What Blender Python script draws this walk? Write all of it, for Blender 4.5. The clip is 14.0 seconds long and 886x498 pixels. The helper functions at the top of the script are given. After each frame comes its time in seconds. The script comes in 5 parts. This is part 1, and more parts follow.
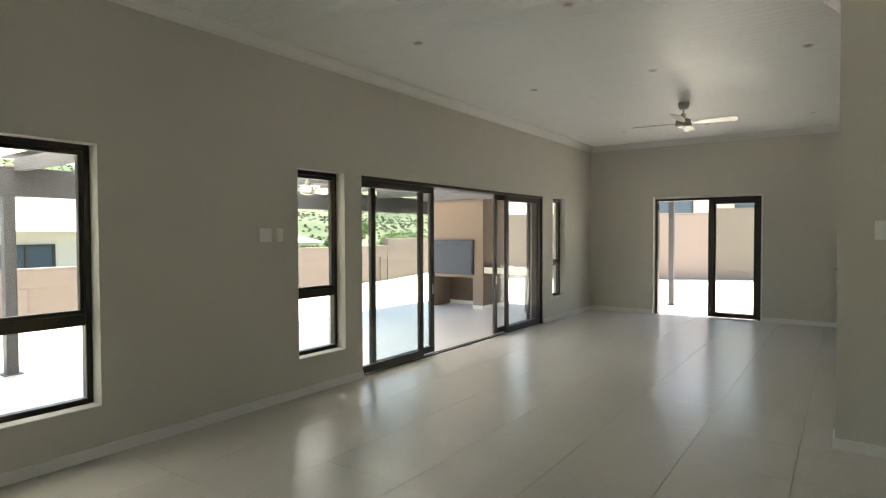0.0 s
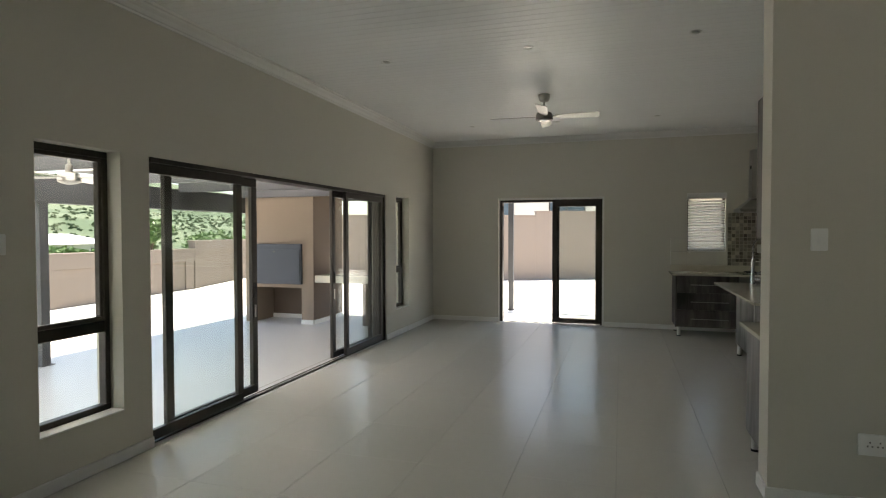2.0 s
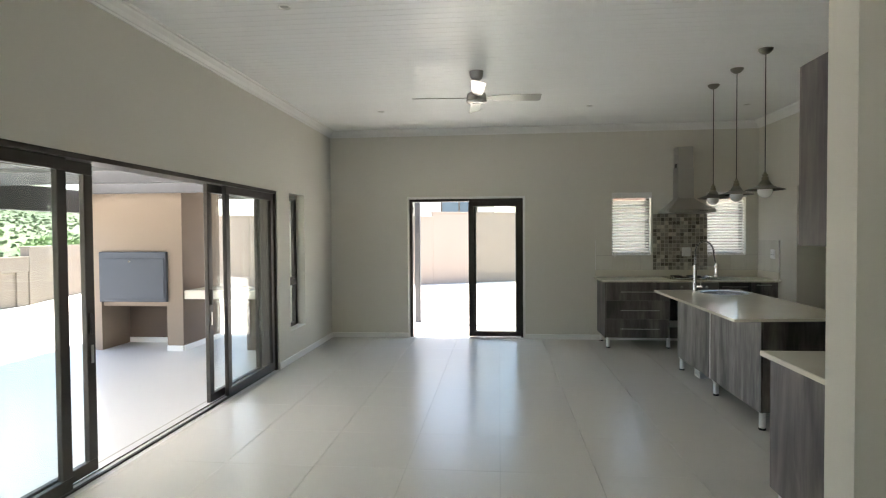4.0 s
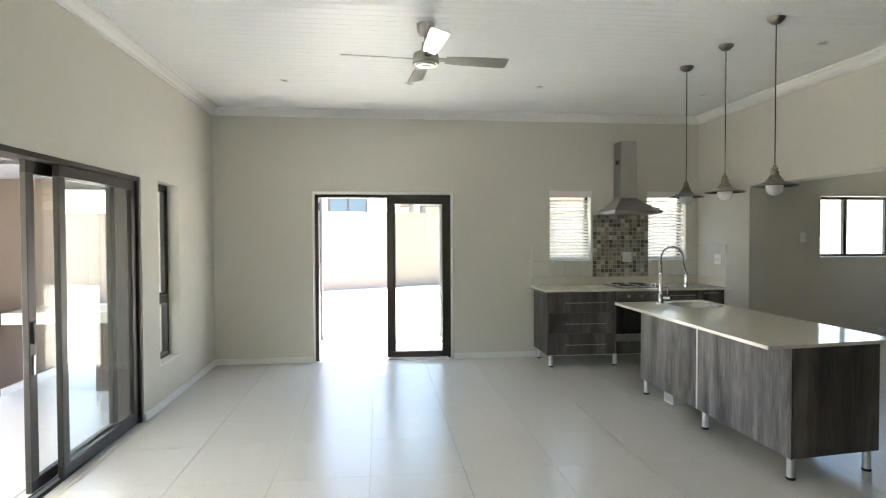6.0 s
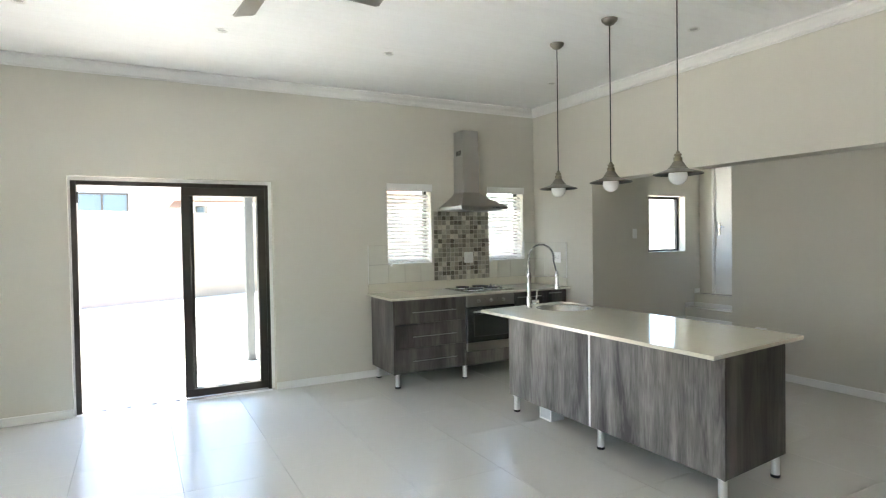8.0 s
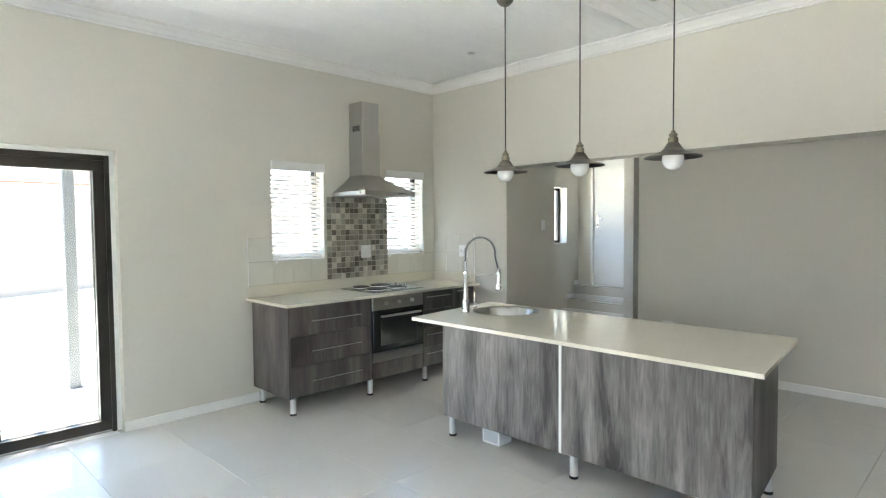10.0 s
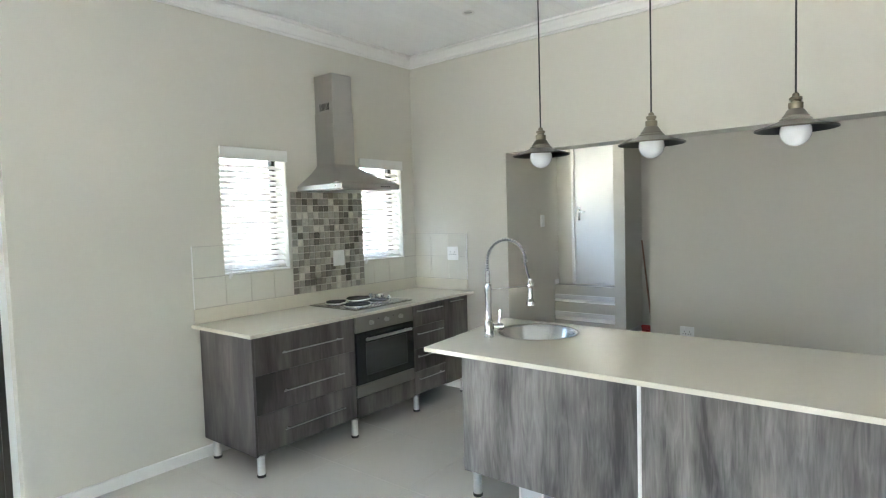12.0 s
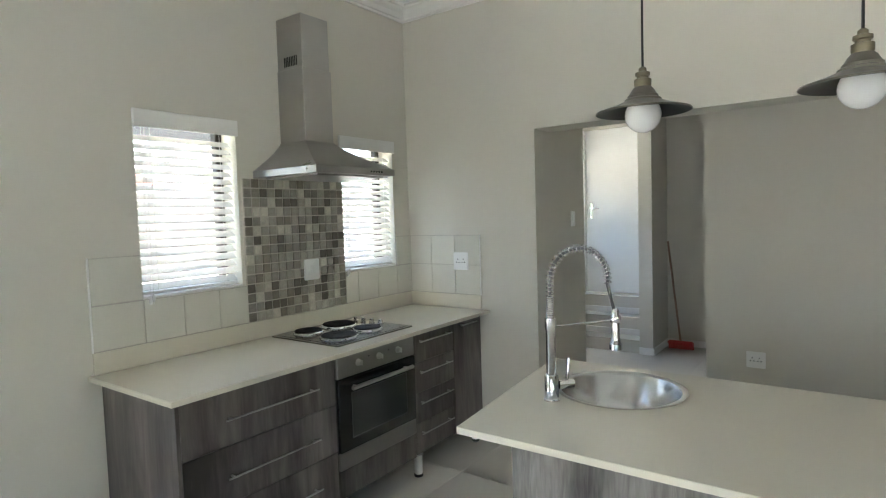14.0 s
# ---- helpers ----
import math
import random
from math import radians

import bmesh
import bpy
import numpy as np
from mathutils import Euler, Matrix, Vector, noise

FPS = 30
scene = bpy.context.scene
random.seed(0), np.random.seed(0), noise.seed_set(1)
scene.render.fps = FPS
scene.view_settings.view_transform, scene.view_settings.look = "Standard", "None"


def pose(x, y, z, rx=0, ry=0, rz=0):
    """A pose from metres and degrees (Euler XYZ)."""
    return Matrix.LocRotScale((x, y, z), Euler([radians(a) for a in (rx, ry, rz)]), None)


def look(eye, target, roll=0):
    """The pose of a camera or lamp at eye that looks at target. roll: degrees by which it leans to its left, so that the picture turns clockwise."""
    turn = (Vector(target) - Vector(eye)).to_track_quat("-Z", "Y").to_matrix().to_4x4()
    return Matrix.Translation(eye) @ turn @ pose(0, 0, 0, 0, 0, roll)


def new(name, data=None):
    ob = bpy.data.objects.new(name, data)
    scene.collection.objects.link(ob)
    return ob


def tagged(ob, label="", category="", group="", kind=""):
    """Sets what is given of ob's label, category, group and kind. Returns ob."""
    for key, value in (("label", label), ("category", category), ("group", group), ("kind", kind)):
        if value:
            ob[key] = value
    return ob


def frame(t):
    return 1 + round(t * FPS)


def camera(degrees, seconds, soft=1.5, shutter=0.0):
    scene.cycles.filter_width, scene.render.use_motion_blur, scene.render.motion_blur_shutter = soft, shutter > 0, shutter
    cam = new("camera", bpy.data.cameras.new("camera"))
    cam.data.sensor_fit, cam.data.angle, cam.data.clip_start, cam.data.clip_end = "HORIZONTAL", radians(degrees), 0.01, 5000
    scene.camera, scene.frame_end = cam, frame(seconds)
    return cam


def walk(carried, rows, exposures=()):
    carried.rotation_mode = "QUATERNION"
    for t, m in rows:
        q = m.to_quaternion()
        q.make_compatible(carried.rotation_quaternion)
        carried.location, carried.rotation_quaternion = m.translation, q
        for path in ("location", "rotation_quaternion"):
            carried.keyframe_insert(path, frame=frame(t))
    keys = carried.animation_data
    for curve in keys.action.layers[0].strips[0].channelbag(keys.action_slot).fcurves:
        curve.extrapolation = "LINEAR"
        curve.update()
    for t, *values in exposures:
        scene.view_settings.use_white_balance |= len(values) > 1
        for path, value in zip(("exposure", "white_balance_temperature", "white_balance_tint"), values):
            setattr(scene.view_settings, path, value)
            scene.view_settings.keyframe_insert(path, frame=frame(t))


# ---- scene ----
cam = camera(75.2, 14.0, soft=1.15)
PATH = [
    (0, (0.622, -0.328, 1.479), (-0.522, 1.311, 1.427), -0.2),
    (0.5, (0.4, -0.017, 1.512), (-0.624, 1.7, 1.451), -0.0),
    (1, (0.196, 0.24, 1.517), (-0.737, 2.008, 1.46), -0.0),
    (1.5, (-0.002, 0.443, 1.547), (-0.773, 2.287, 1.489), 0.0),
    (2, (-0.227, 0.729, 1.532), (-0.817, 2.639, 1.478), -0.1),
    (2.5, (-0.406, 1.027, 1.552), (-0.902, 2.964, 1.502), -0.1),
    (3, (-0.606, 1.333, 1.549), (-1.007, 3.292, 1.502), -0.1),
    (3.2, (-0.657, 1.43, 1.551), (-1.017, 3.397, 1.503), -0.2),
    (5.5, (-1.307, 2.909, 1.599), (-1.196, 4.905, 1.546), -0.2),
    (6, (-1.442, 3.231, 1.588), (-1.219, 5.218, 1.539), -0.2),
    (6.5, (-1.589, 3.569, 1.538), (-1.214, 5.533, 1.501), -0.4),
    (7, (-1.597, 3.861, 1.536), (-1.099, 5.798, 1.503), -0.3),
    (7.5, (-1.691, 4.202, 1.539), (-0.952, 6.06, 1.501), -0.7),
    (8, (-1.727, 4.511, 1.552), (-0.786, 6.275, 1.507), -0.9),
    (8.5, (-1.758, 4.81, 1.548), (-0.664, 6.483, 1.494), -1.0),
    (9, (-1.835, 5.089, 1.547), (-0.606, 6.666, 1.489), -1.2),
    (11.3, (-1.685, 6.413, 1.594), (-0.154, 7.695, 1.492), -1.1),
    (11.5, (-1.642, 6.485, 1.579), (-0.1, 7.755, 1.48), -1.7),
    (12, (-1.426, 6.75, 1.605), (0.13, 8.002, 1.496), -1.7),
    (12.5, (-1.251, 7.017, 1.599), (0.315, 8.257, 1.489), -1.7),
    (13, (-1.065, 7.264, 1.605), (0.521, 8.477, 1.494), -1.8),
    (13.5, (-0.83, 7.497, 1.602), (0.781, 8.676, 1.492), -1.8),
    (14, (-0.604, 7.716, 1.602), (1.011, 8.89, 1.485), -1.8),
]
EXPOSURES = [(0, 2.02, 7500, 10), (1.0, 1.6, 7450, 10), (2.0, 1.53, 7300, 10), (3.2, 2.07, 7000, 10), (5.3, 2.88, 6900, 10), (6.5, 3.22, 6800, 10), (8.0, 3.57, 6650, 10), (9.2, 3.79, 6550, 10), (11.3, 3.9, 6350, 10), (12.2, 3.86, 6350, 10), (13.0, 3.67, 6450, 10), (14.0, 3.46, 6550, 10)]
walk(cam, [(t, look(eye, target, roll)) for t, eye, target, roll in PATH], EXPOSURES)

# ---- world and sun ----
SUN_ELEV, SUN_AZ = 80.0, 98.0   # azimuth: degrees from +x towards +y
world = bpy.data.worlds.new("sky")
scene.world = world
world.use_nodes = True
wn = world.node_tree
sky = wn.nodes.new("ShaderNodeTexSky")
sky.sky_type, sky.sun_disc = "NISHITA", False
sky.sun_elevation, sky.sun_rotation = radians(SUN_ELEV), radians(90 - SUN_AZ)
wn.links.new(sky.outputs[0], wn.nodes["Background"].inputs[0])
wn.nodes["Background"].inputs[1].default_value = 0.15
sun = new("sun", bpy.data.lights.new("sun", "SUN"))
sun.data.energy, sun.data.angle, sun.data.color = 5.0, radians(0.5), (1.0, 0.96, 0.9)
ce = math.cos(radians(SUN_ELEV))
sun.matrix_world = look((ce * math.cos(radians(SUN_AZ)) * 50, ce * math.sin(radians(SUN_AZ)) * 50, math.sin(radians(SUN_ELEV)) * 50), (0, 0, 0))


# ---- materials ----
def material(name, color, rough=0.5, metal=0.0, vary=0.06, scale=3.0, grain=60.0, bump=0.02, spec=0.5, island=0.0, random_ob=0.0, coat=0.0, wander=0.06):
    m = bpy.data.materials.new(name)
    m.use_nodes = True
    t = m.node_tree
    b = t.nodes["Principled BSDF"]
    co = t.nodes.new("ShaderNodeTexCoord")
    geo = t.nodes.new("ShaderNodeNewGeometry")
    n1, n2 = t.nodes.new("ShaderNodeTexNoise"), t.nodes.new("ShaderNodeTexNoise")
    n1.inputs["Scale"].default_value, n2.inputs["Scale"].default_value = scale, grain
    n1.inputs["Detail"].default_value, n2.inputs["Detail"].default_value = 5, 3
    t.links.new(geo.outputs["Position"], n1.inputs["Vector"])
    t.links.new(geo.outputs["Position"], n2.inputs["Vector"])
    add = t.nodes.new("ShaderNodeMath")
    add.operation = "ADD"
    t.links.new(n1.outputs["Fac"], add.inputs[0])
    t.links.new(n2.outputs["Fac"], add.inputs[1])
    last = add.outputs[0]
    if island or random_ob:
        src = geo.outputs["Random Per Island"] if island else t.nodes.new("ShaderNodeObjectInfo").outputs["Random"]
        mul = t.nodes.new("ShaderNodeMath")
        mul.operation = "MULTIPLY_ADD"
        t.links.new(src, mul.inputs[0])
        mul.inputs[1].default_value = (island or random_ob) / max(vary, 1e-3)
        t.links.new(last, mul.inputs[2])
        last = mul.outputs[0]
    top = 2.0 + ((island or random_ob) / max(vary, 1e-3))
    ramp = t.nodes.new("ShaderNodeMapRange")
    ramp.inputs["From Min"].default_value, ramp.inputs["From Max"].default_value = 0.0, top
    total = vary + (island or random_ob)
    ramp.inputs["To Min"].default_value, ramp.inputs["To Max"].default_value = 1 - total, 1 + total
    t.links.new(last, ramp.inputs["Value"])
    mix = t.nodes.new("ShaderNodeVectorMath")
    mix.operation = "SCALE"
    mix.inputs[0].default_value = color[:3]
    t.links.new(ramp.outputs[0], mix.inputs["Scale"])
    t.links.new(mix.outputs[0], b.inputs["Base Color"])
    b.inputs["Roughness"].default_value, b.inputs["Metallic"].default_value = rough, metal
    b.inputs["Specular IOR Level"].default_value = spec
    b.inputs["Coat Weight"].default_value = coat
    rr = t.nodes.new("ShaderNodeMapRange")
    rr.inputs["To Min"].default_value, rr.inputs["To Max"].default_value = max(0.02, rough - wander), min(1, rough + wander)
    t.links.new(n1.outputs["Fac"], rr.inputs["Value"])
    t.links.new(rr.outputs[0], b.inputs["Roughness"])
    if bump:
        bp = t.nodes.new("ShaderNodeBump")
        bp.inputs["Strength"].default_value, bp.inputs["Distance"].default_value = min(1, bump * 10), 0.002
        t.links.new(n2.outputs["Fac"], bp.inputs["Height"])
        t.links.new(bp.outputs[0], b.inputs["Normal"])
    return m


def wood(name, dark, light, axis, fine):
    """Grey-brown oak foil with the grain along an axis."""
    m = bpy.data.materials.new(name)
    m.use_nodes = True
    t = m.node_tree
    b = t.nodes["Principled BSDF"]
    geo, info = t.nodes.new("ShaderNodeNewGeometry"), t.nodes.new("ShaderNodeObjectInfo")
    off = t.nodes.new("ShaderNodeVectorMath")
    off.operation = "SCALE"
    off.inputs[0].default_value = (7, 3, 5)
    t.links.new(info.outputs["Random"], off.inputs["Scale"])
    add = t.nodes.new("ShaderNodeVectorMath")
    t.links.new(geo.outputs["Position"], add.inputs[0])
    t.links.new(off.outputs[0], add.inputs[1])
    total = None
    for across, along, detail, dist, weight in ((3.0, 0.45, 3, 1.2, 0.75), (5.0, 1.9, 4, 1.0, 0.28), (15.0, 1.8, 6, 2.4, 0.16 + 0.6 * fine), (52.0, 5.0, 6, 1.6, fine)):
        mp, n1, ml = t.nodes.new("ShaderNodeMapping"), t.nodes.new("ShaderNodeTexNoise"), t.nodes.new("ShaderNodeMath")
        s = [across] * 3
        s[axis] = along
        mp.inputs["Scale"].default_value = s
        t.links.new(add.outputs[0], mp.inputs["Vector"])
        n1.inputs["Scale"].default_value, n1.inputs["Detail"].default_value, n1.inputs["Distortion"].default_value = 1.0, detail, dist
        t.links.new(mp.outputs[0], n1.inputs["Vector"])
        ml.operation = "MULTIPLY_ADD"
        ml.inputs[1].default_value = weight
        t.links.new(n1.outputs["Fac"], ml.inputs[0])
        if total is None:
            ml.inputs[2].default_value = -0.095 - 0.8 * fine
        else:
            t.links.new(total, ml.inputs[2])
        total = ml.outputs[0]
    ramp = t.nodes.new("ShaderNodeValToRGB")
    ramp.color_ramp.elements[0].position, ramp.color_ramp.elements[0].color = 0.36, (*dark, 1)
    ramp.color_ramp.elements[1].position, ramp.color_ramp.elements[1].color = 0.70, (*light, 1)
    e = ramp.color_ramp.elements.new(0.5)
    e.color = (*[(a * 0.64 + c * 0.36) for a, c in zip(dark, light)], 1)
    t.links.new(total, ramp.inputs[0])
    t.links.new(ramp.outputs[0], b.inputs["Base Color"])
    rr = t.nodes.new("ShaderNodeMapRange")
    rr.inputs["To Min"].default_value, rr.inputs["To Max"].default_value = 0.34, 0.5
    t.links.new(n1.outputs["Fac"], rr.inputs["Value"])
    t.links.new(rr.outputs[0], b.inputs["Roughness"])
    bp = t.nodes.new("ShaderNodeBump")
    bp.inputs["Strength"].default_value, bp.inputs["Distance"].default_value = 0.15, 0.001
    t.links.new(n1.outputs["Fac"], bp.inputs["Height"])
    t.links.new(bp.outputs[0], b.inputs["Normal"])
    return m


def glass(name, tint):
    m = bpy.data.materials.new(name)
    m.use_nodes = True
    t = m.node_tree
    out = t.nodes["Material Output"]
    t.nodes.remove(t.nodes["Principled BSDF"])
    tr, gl, mi, fr = (t.nodes.new("ShaderNode" + k) for k in ("BsdfTransparent", "BsdfGlossy", "MixShader", "LayerWeight"))
    tr.inputs[0].default_value = (*tint, 1)
    gl.inputs["Roughness"].default_value = 0.01
    fr.inputs[0].default_value = 0.5
    pw_, ma = t.nodes.new("ShaderNodeMath"), t.nodes.new("ShaderNodeMath")
    pw_.operation, ma.operation = "POWER", "MULTIPLY_ADD"
    pw_.inputs[1].default_value, ma.inputs[1].default_value, ma.inputs[2].default_value = 4.5, 0.45, 0.03
    t.links.new(fr.outputs["Facing"], pw_.inputs[0])
    t.links.new(pw_.outputs[0], ma.inputs[0])
    t.links.new(ma.outputs[0], mi.inputs[0])
    t.links.new(tr.outputs[0], mi.inputs[1])
    t.links.new(gl.outputs[0], mi.inputs[2])
    t.links.new(mi.outputs[0], out.inputs[0])
    return m


PAINT = material("greige_wall_paint", (0.645, 0.617, 0.54), 0.6, vary=0.03, scale=0.8, grain=180, bump=0.012, spec=0.35)
WHITE = material("white_trim_paint", (0.8, 0.79, 0.76), 0.42, vary=0.025, scale=2, grain=90, bump=0.008)
CEIL = material("white_ceiling_boards", (0.87, 0.87, 0.86), 0.45, vary=0.02, scale=1.2, grain=60, bump=0.01, island=0.015)
TILE = material("pale_floor_tile", (0.69, 0.665, 0.605), 0.25, vary=0.02, scale=0.6, grain=9, bump=0.0, random_ob=0.012, wander=0.02)
GROUT = material("dark_grout", (0.45, 0.43, 0.39), 0.9, vary=0.15, grain=200)
BRONZE = material("bronze_aluminium", (0.045, 0.038, 0.032), 0.38, 0.35, vary=0.08, grain=300, bump=0.01)
GLASS = glass("clear_glass", (0.93, 0.95, 0.94))
STEEL = material("brushed_steel", (0.47, 0.46, 0.44), 0.3, 1.0, vary=0.06, scale=4, grain=260, bump=0.01)
CHROME = material("chrome", (0.68, 0.68, 0.69), 0.07, 1.0, vary=0.02, bump=0)
QUARTZ = material("cream_quartz_top", (0.70, 0.66, 0.55), 0.1, vary=0.03, scale=6, grain=420, bump=0.0, spec=0.5)
# Island front oak: pale grain, with window light and sheen put into the colour.
WOODLIT = wood("pale_lit_grey_oak", (0.05, 0.045, 0.041), (0.31, 0.293, 0.268), 2, 0.22)
BOWL = material("spun_steel_bowl", (0.56, 0.56, 0.55), 0.2, 1.0, vary=0.04, scale=4, grain=200, bump=0)
bn = BOWL.node_tree.nodes
tg = bn.new("ShaderNodeTangent")
tg.direction_type, tg.axis = "RADIAL", "Z"
bn["Principled BSDF"].inputs["Anisotropic"].default_value = 0.85
BOWL.node_tree.links.new(tg.outputs[0], bn["Principled BSDF"].inputs["Tangent"])
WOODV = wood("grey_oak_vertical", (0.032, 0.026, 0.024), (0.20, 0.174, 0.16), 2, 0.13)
BLACK = material("black_plastic", (0.018, 0.018, 0.018), 0.4, vary=0.1, bump=0.01)
BLACKGLASS = material("black_oven_glass", (0.012, 0.012, 0.012), 0.05, vary=0.02, bump=0)
PLASTIC = material("white_plastic", (0.87, 0.87, 0.85), 0.3, vary=0.02, bump=0.004)
WALLTILE = material("ivory_wall_tile", (0.68, 0.66, 0.58), 0.22, vary=0.05, scale=9, grain=90, bump=0.02, random_ob=0.03)
TILEGROUT = material("pale_grout", (0.5, 0.47, 0.42), 0.85, vary=0.08)
PLASTER = material("peach_outdoor_plaster", (0.305, 0.238, 0.182), 0.85, vary=0.07, scale=0.9, grain=60, bump=0.06)
YARDWALL = material("pale_peach_yard_plaster", (0.25, 0.2, 0.166), 0.88, vary=0.09, scale=0.7, grain=40, bump=0.06)
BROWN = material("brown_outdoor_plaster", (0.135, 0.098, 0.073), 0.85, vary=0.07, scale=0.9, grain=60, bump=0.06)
PAVE = material("pale_concrete_ground", (0.72, 0.70, 0.66), 0.85, vary=0.12, scale=0.7, grain=25, bump=0.06)
PATIOTILE = material("patio_floor_tile", (0.66, 0.65, 0.635), 0.3, vary=0.06, scale=1.5, grain=120, bump=0.01)
GREYMETAL = material("grey_painted_timber", (0.095, 0.095, 0.10), 0.55, vary=0.1, scale=3, grain=70, bump=0.03)
BRAAI = material("blue_grey_steel_door", (0.052, 0.062, 0.08), 0.45, 0.2, vary=0.08, scale=5, grain=160, bump=0.015)
LEGSTEEL = material("polished_leg_steel", (0.78, 0.77, 0.75), 0.3, 1.0, vary=0.03, scale=6, grain=200, bump=0.005)
FANSTEEL = material("brushed_fan_steel", (0.46, 0.44, 0.41), 0.34, 1.0, vary=0.05, scale=6, grain=240, bump=0.008)
HOBSTEEL = material("hob_tray_steel", (0.34, 0.33, 0.30), 0.2, 1.0, vary=0.06, scale=7, grain=220, bump=0.008)
IRON = material("black_cast_iron", (0.022, 0.02, 0.018), 0.72, vary=0.15, scale=20, grain=180, bump=0.03, spec=0.3)
DRAINGREY = material("pale_grey_drain_plastic", (0.55, 0.57, 0.58), 0.3, vary=0.04, bump=0.004)
# Oven trim steel, its base darkened to stand for the dim room it reflects.
OVENSTEEL = material("dim_reflecting_oven_steel", (0.30, 0.29, 0.265), 0.33, 1.0, vary=0.06, scale=6, grain=260, bump=0.01)
BULB = material("opal_bulb_glass", (0.82, 0.82, 0.81), 0.12, vary=0.01, bump=0)
PEWTER = material("antique_pewter", (0.22, 0.205, 0.175), 0.34, 0.9, vary=0.12, scale=18, grain=120, bump=0.02)
BRASS = material("aged_brass", (0.25, 0.222, 0.16), 0.32, 0.95, vary=0.15, scale=20, grain=150, bump=0.01)
SHADEINK = material("dark_shade_inside", (0.035, 0.033, 0.03), 0.45, 0.4, vary=0.1, bump=0.01)
RED = material("red_plastic", (0.5, 0.045, 0.035), 0.45, vary=0.1, grain=120, bump=0.03)
BROOMWOOD = material("worn_broom_handle", (0.27, 0.17, 0.115), 0.55, vary=0.2, scale=12, grain=90, bump=0.02)


# ---- building blocks ----
ORG = {}


def link_mesh(name, bm, mat, loc=(0, 0, 0), smooth=False):
    if any(loc):
        bmesh.ops.translate(bm, verts=bm.verts, vec=-Vector(loc))
    bmesh.ops.recalc_face_normals(bm, faces=bm.faces)
    me = bpy.data.meshes.new(name)
    bm.to_mesh(me)
    bm.free()
    me.materials.append(mat)
    if smooth:
        me.shade_smooth()
        me.set_sharp_from_angle(angle=radians(35))
    return new(name, me)


def structure(name, bm, mat, label="", category=""):
    ob = link_mesh(name, bm, mat)
    ORG[ob] = Vector((0, 0, 0))
    return tagged(ob, label, category, kind="structure")


def thing(name, base, label, category, group=""):
    ob = new(name)
    ob.location = base
    ORG[ob] = Vector(base)
    return tagged(ob, label, category, group)


def part(name, bm, mat, parent, label="", smooth=False):
    ob = link_mesh(name, bm, mat, ORG[parent], smooth)
    ob.parent = parent
    ORG[ob] = ORG[parent]
    if label:
        ob["label"] = label
    return ob


def solid(name, bm, mat, base, label, category, group="", smooth=False):
    """A thing that is one mesh."""
    ob = link_mesh(name, bm, mat, base, smooth)
    ob.location = base
    ORG[ob] = Vector(base)
    return tagged(ob, label, category, group)


def box(x0, x1, y0, y1, z0, z1, bevel=0.0, bm=None, seg=1):
    b = bmesh.new()
    bmesh.ops.create_cube(b, size=1)
    bmesh.ops.scale(b, vec=(x1 - x0, y1 - y0, z1 - z0), verts=b.verts)
    bmesh.ops.translate(b, vec=((x0 + x1) / 2, (y0 + y1) / 2, (z0 + z1) / 2), verts=b.verts)
    if bevel:
        bmesh.ops.bevel(b, geom=b.edges[:], offset=bevel, segments=seg, affect="EDGES")
    return merge(bm, b)


def merge(bm, b):
    if bm is None:
        return b
    me = bpy.data.meshes.new("tmp")
    b.to_mesh(me)
    b.free()
    bm.from_mesh(me)
    bpy.data.meshes.remove(me)
    return bm


def turned(profile, center, steps=28, bm=None, axis="z", caps=True):
    """A surface of revolution: (radius, height) pairs, about the upright through center."""
    b = bmesh.new()
    rings = []
    for r, h in profile:
        rings.append([b.verts.new((max(r, 1e-4) * math.cos(a), max(r, 1e-4) * math.sin(a), h)) for a in (2 * math.pi * k / steps for k in range(steps))])
    for p, q in zip(rings, rings[1:]):
        for k in range(steps):
            b.faces.new((p[k], p[(k + 1) % steps], q[(k + 1) % steps], q[k]))
    if caps:
        b.faces.new(rings[0][::-1])
        b.faces.new(rings[-1])
    if axis == "y":
        bmesh.ops.rotate(b, matrix=Euler((radians(90), 0, 0)).to_matrix(), verts=b.verts)
    if axis == "x":
        bmesh.ops.rotate(b, matrix=Euler((0, radians(90), 0)).to_matrix(), verts=b.verts)
    bmesh.ops.translate(b, vec=center, verts=b.verts)
    return merge(bm, b)


def tube(points, r, steps=10, bm=None):
    """A round bar through the points; r is one radius, or one for each point."""
    b = bmesh.new()
    rings = []
    for i, p in enumerate(points):
        p = Vector(p)
        d = (Vector(points[min(i + 1, len(points) - 1)]) - Vector(points[max(i - 1, 0)])).normalized()
        u = d.orthogonal().normalized() if not rings else (up - d * up.dot(d)).normalized()
        up = u
        v = d.cross(u)
        rr = r[i] if isinstance(r, (list, tuple)) else r
        rings.append([b.verts.new(p + (u * math.cos(a) + v * math.sin(a)) * rr) for a in (2 * math.pi * k / steps for k in range(steps))])
    for p, q in zip(rings, rings[1:]):
        for k in range(steps):
            b.faces.new((p[k], p[(k + 1) % steps], q[(k + 1) % steps], q[k]))
    b.faces.new(rings[0][::-1])
    b.faces.new(rings[-1])
    return merge(bm, b)


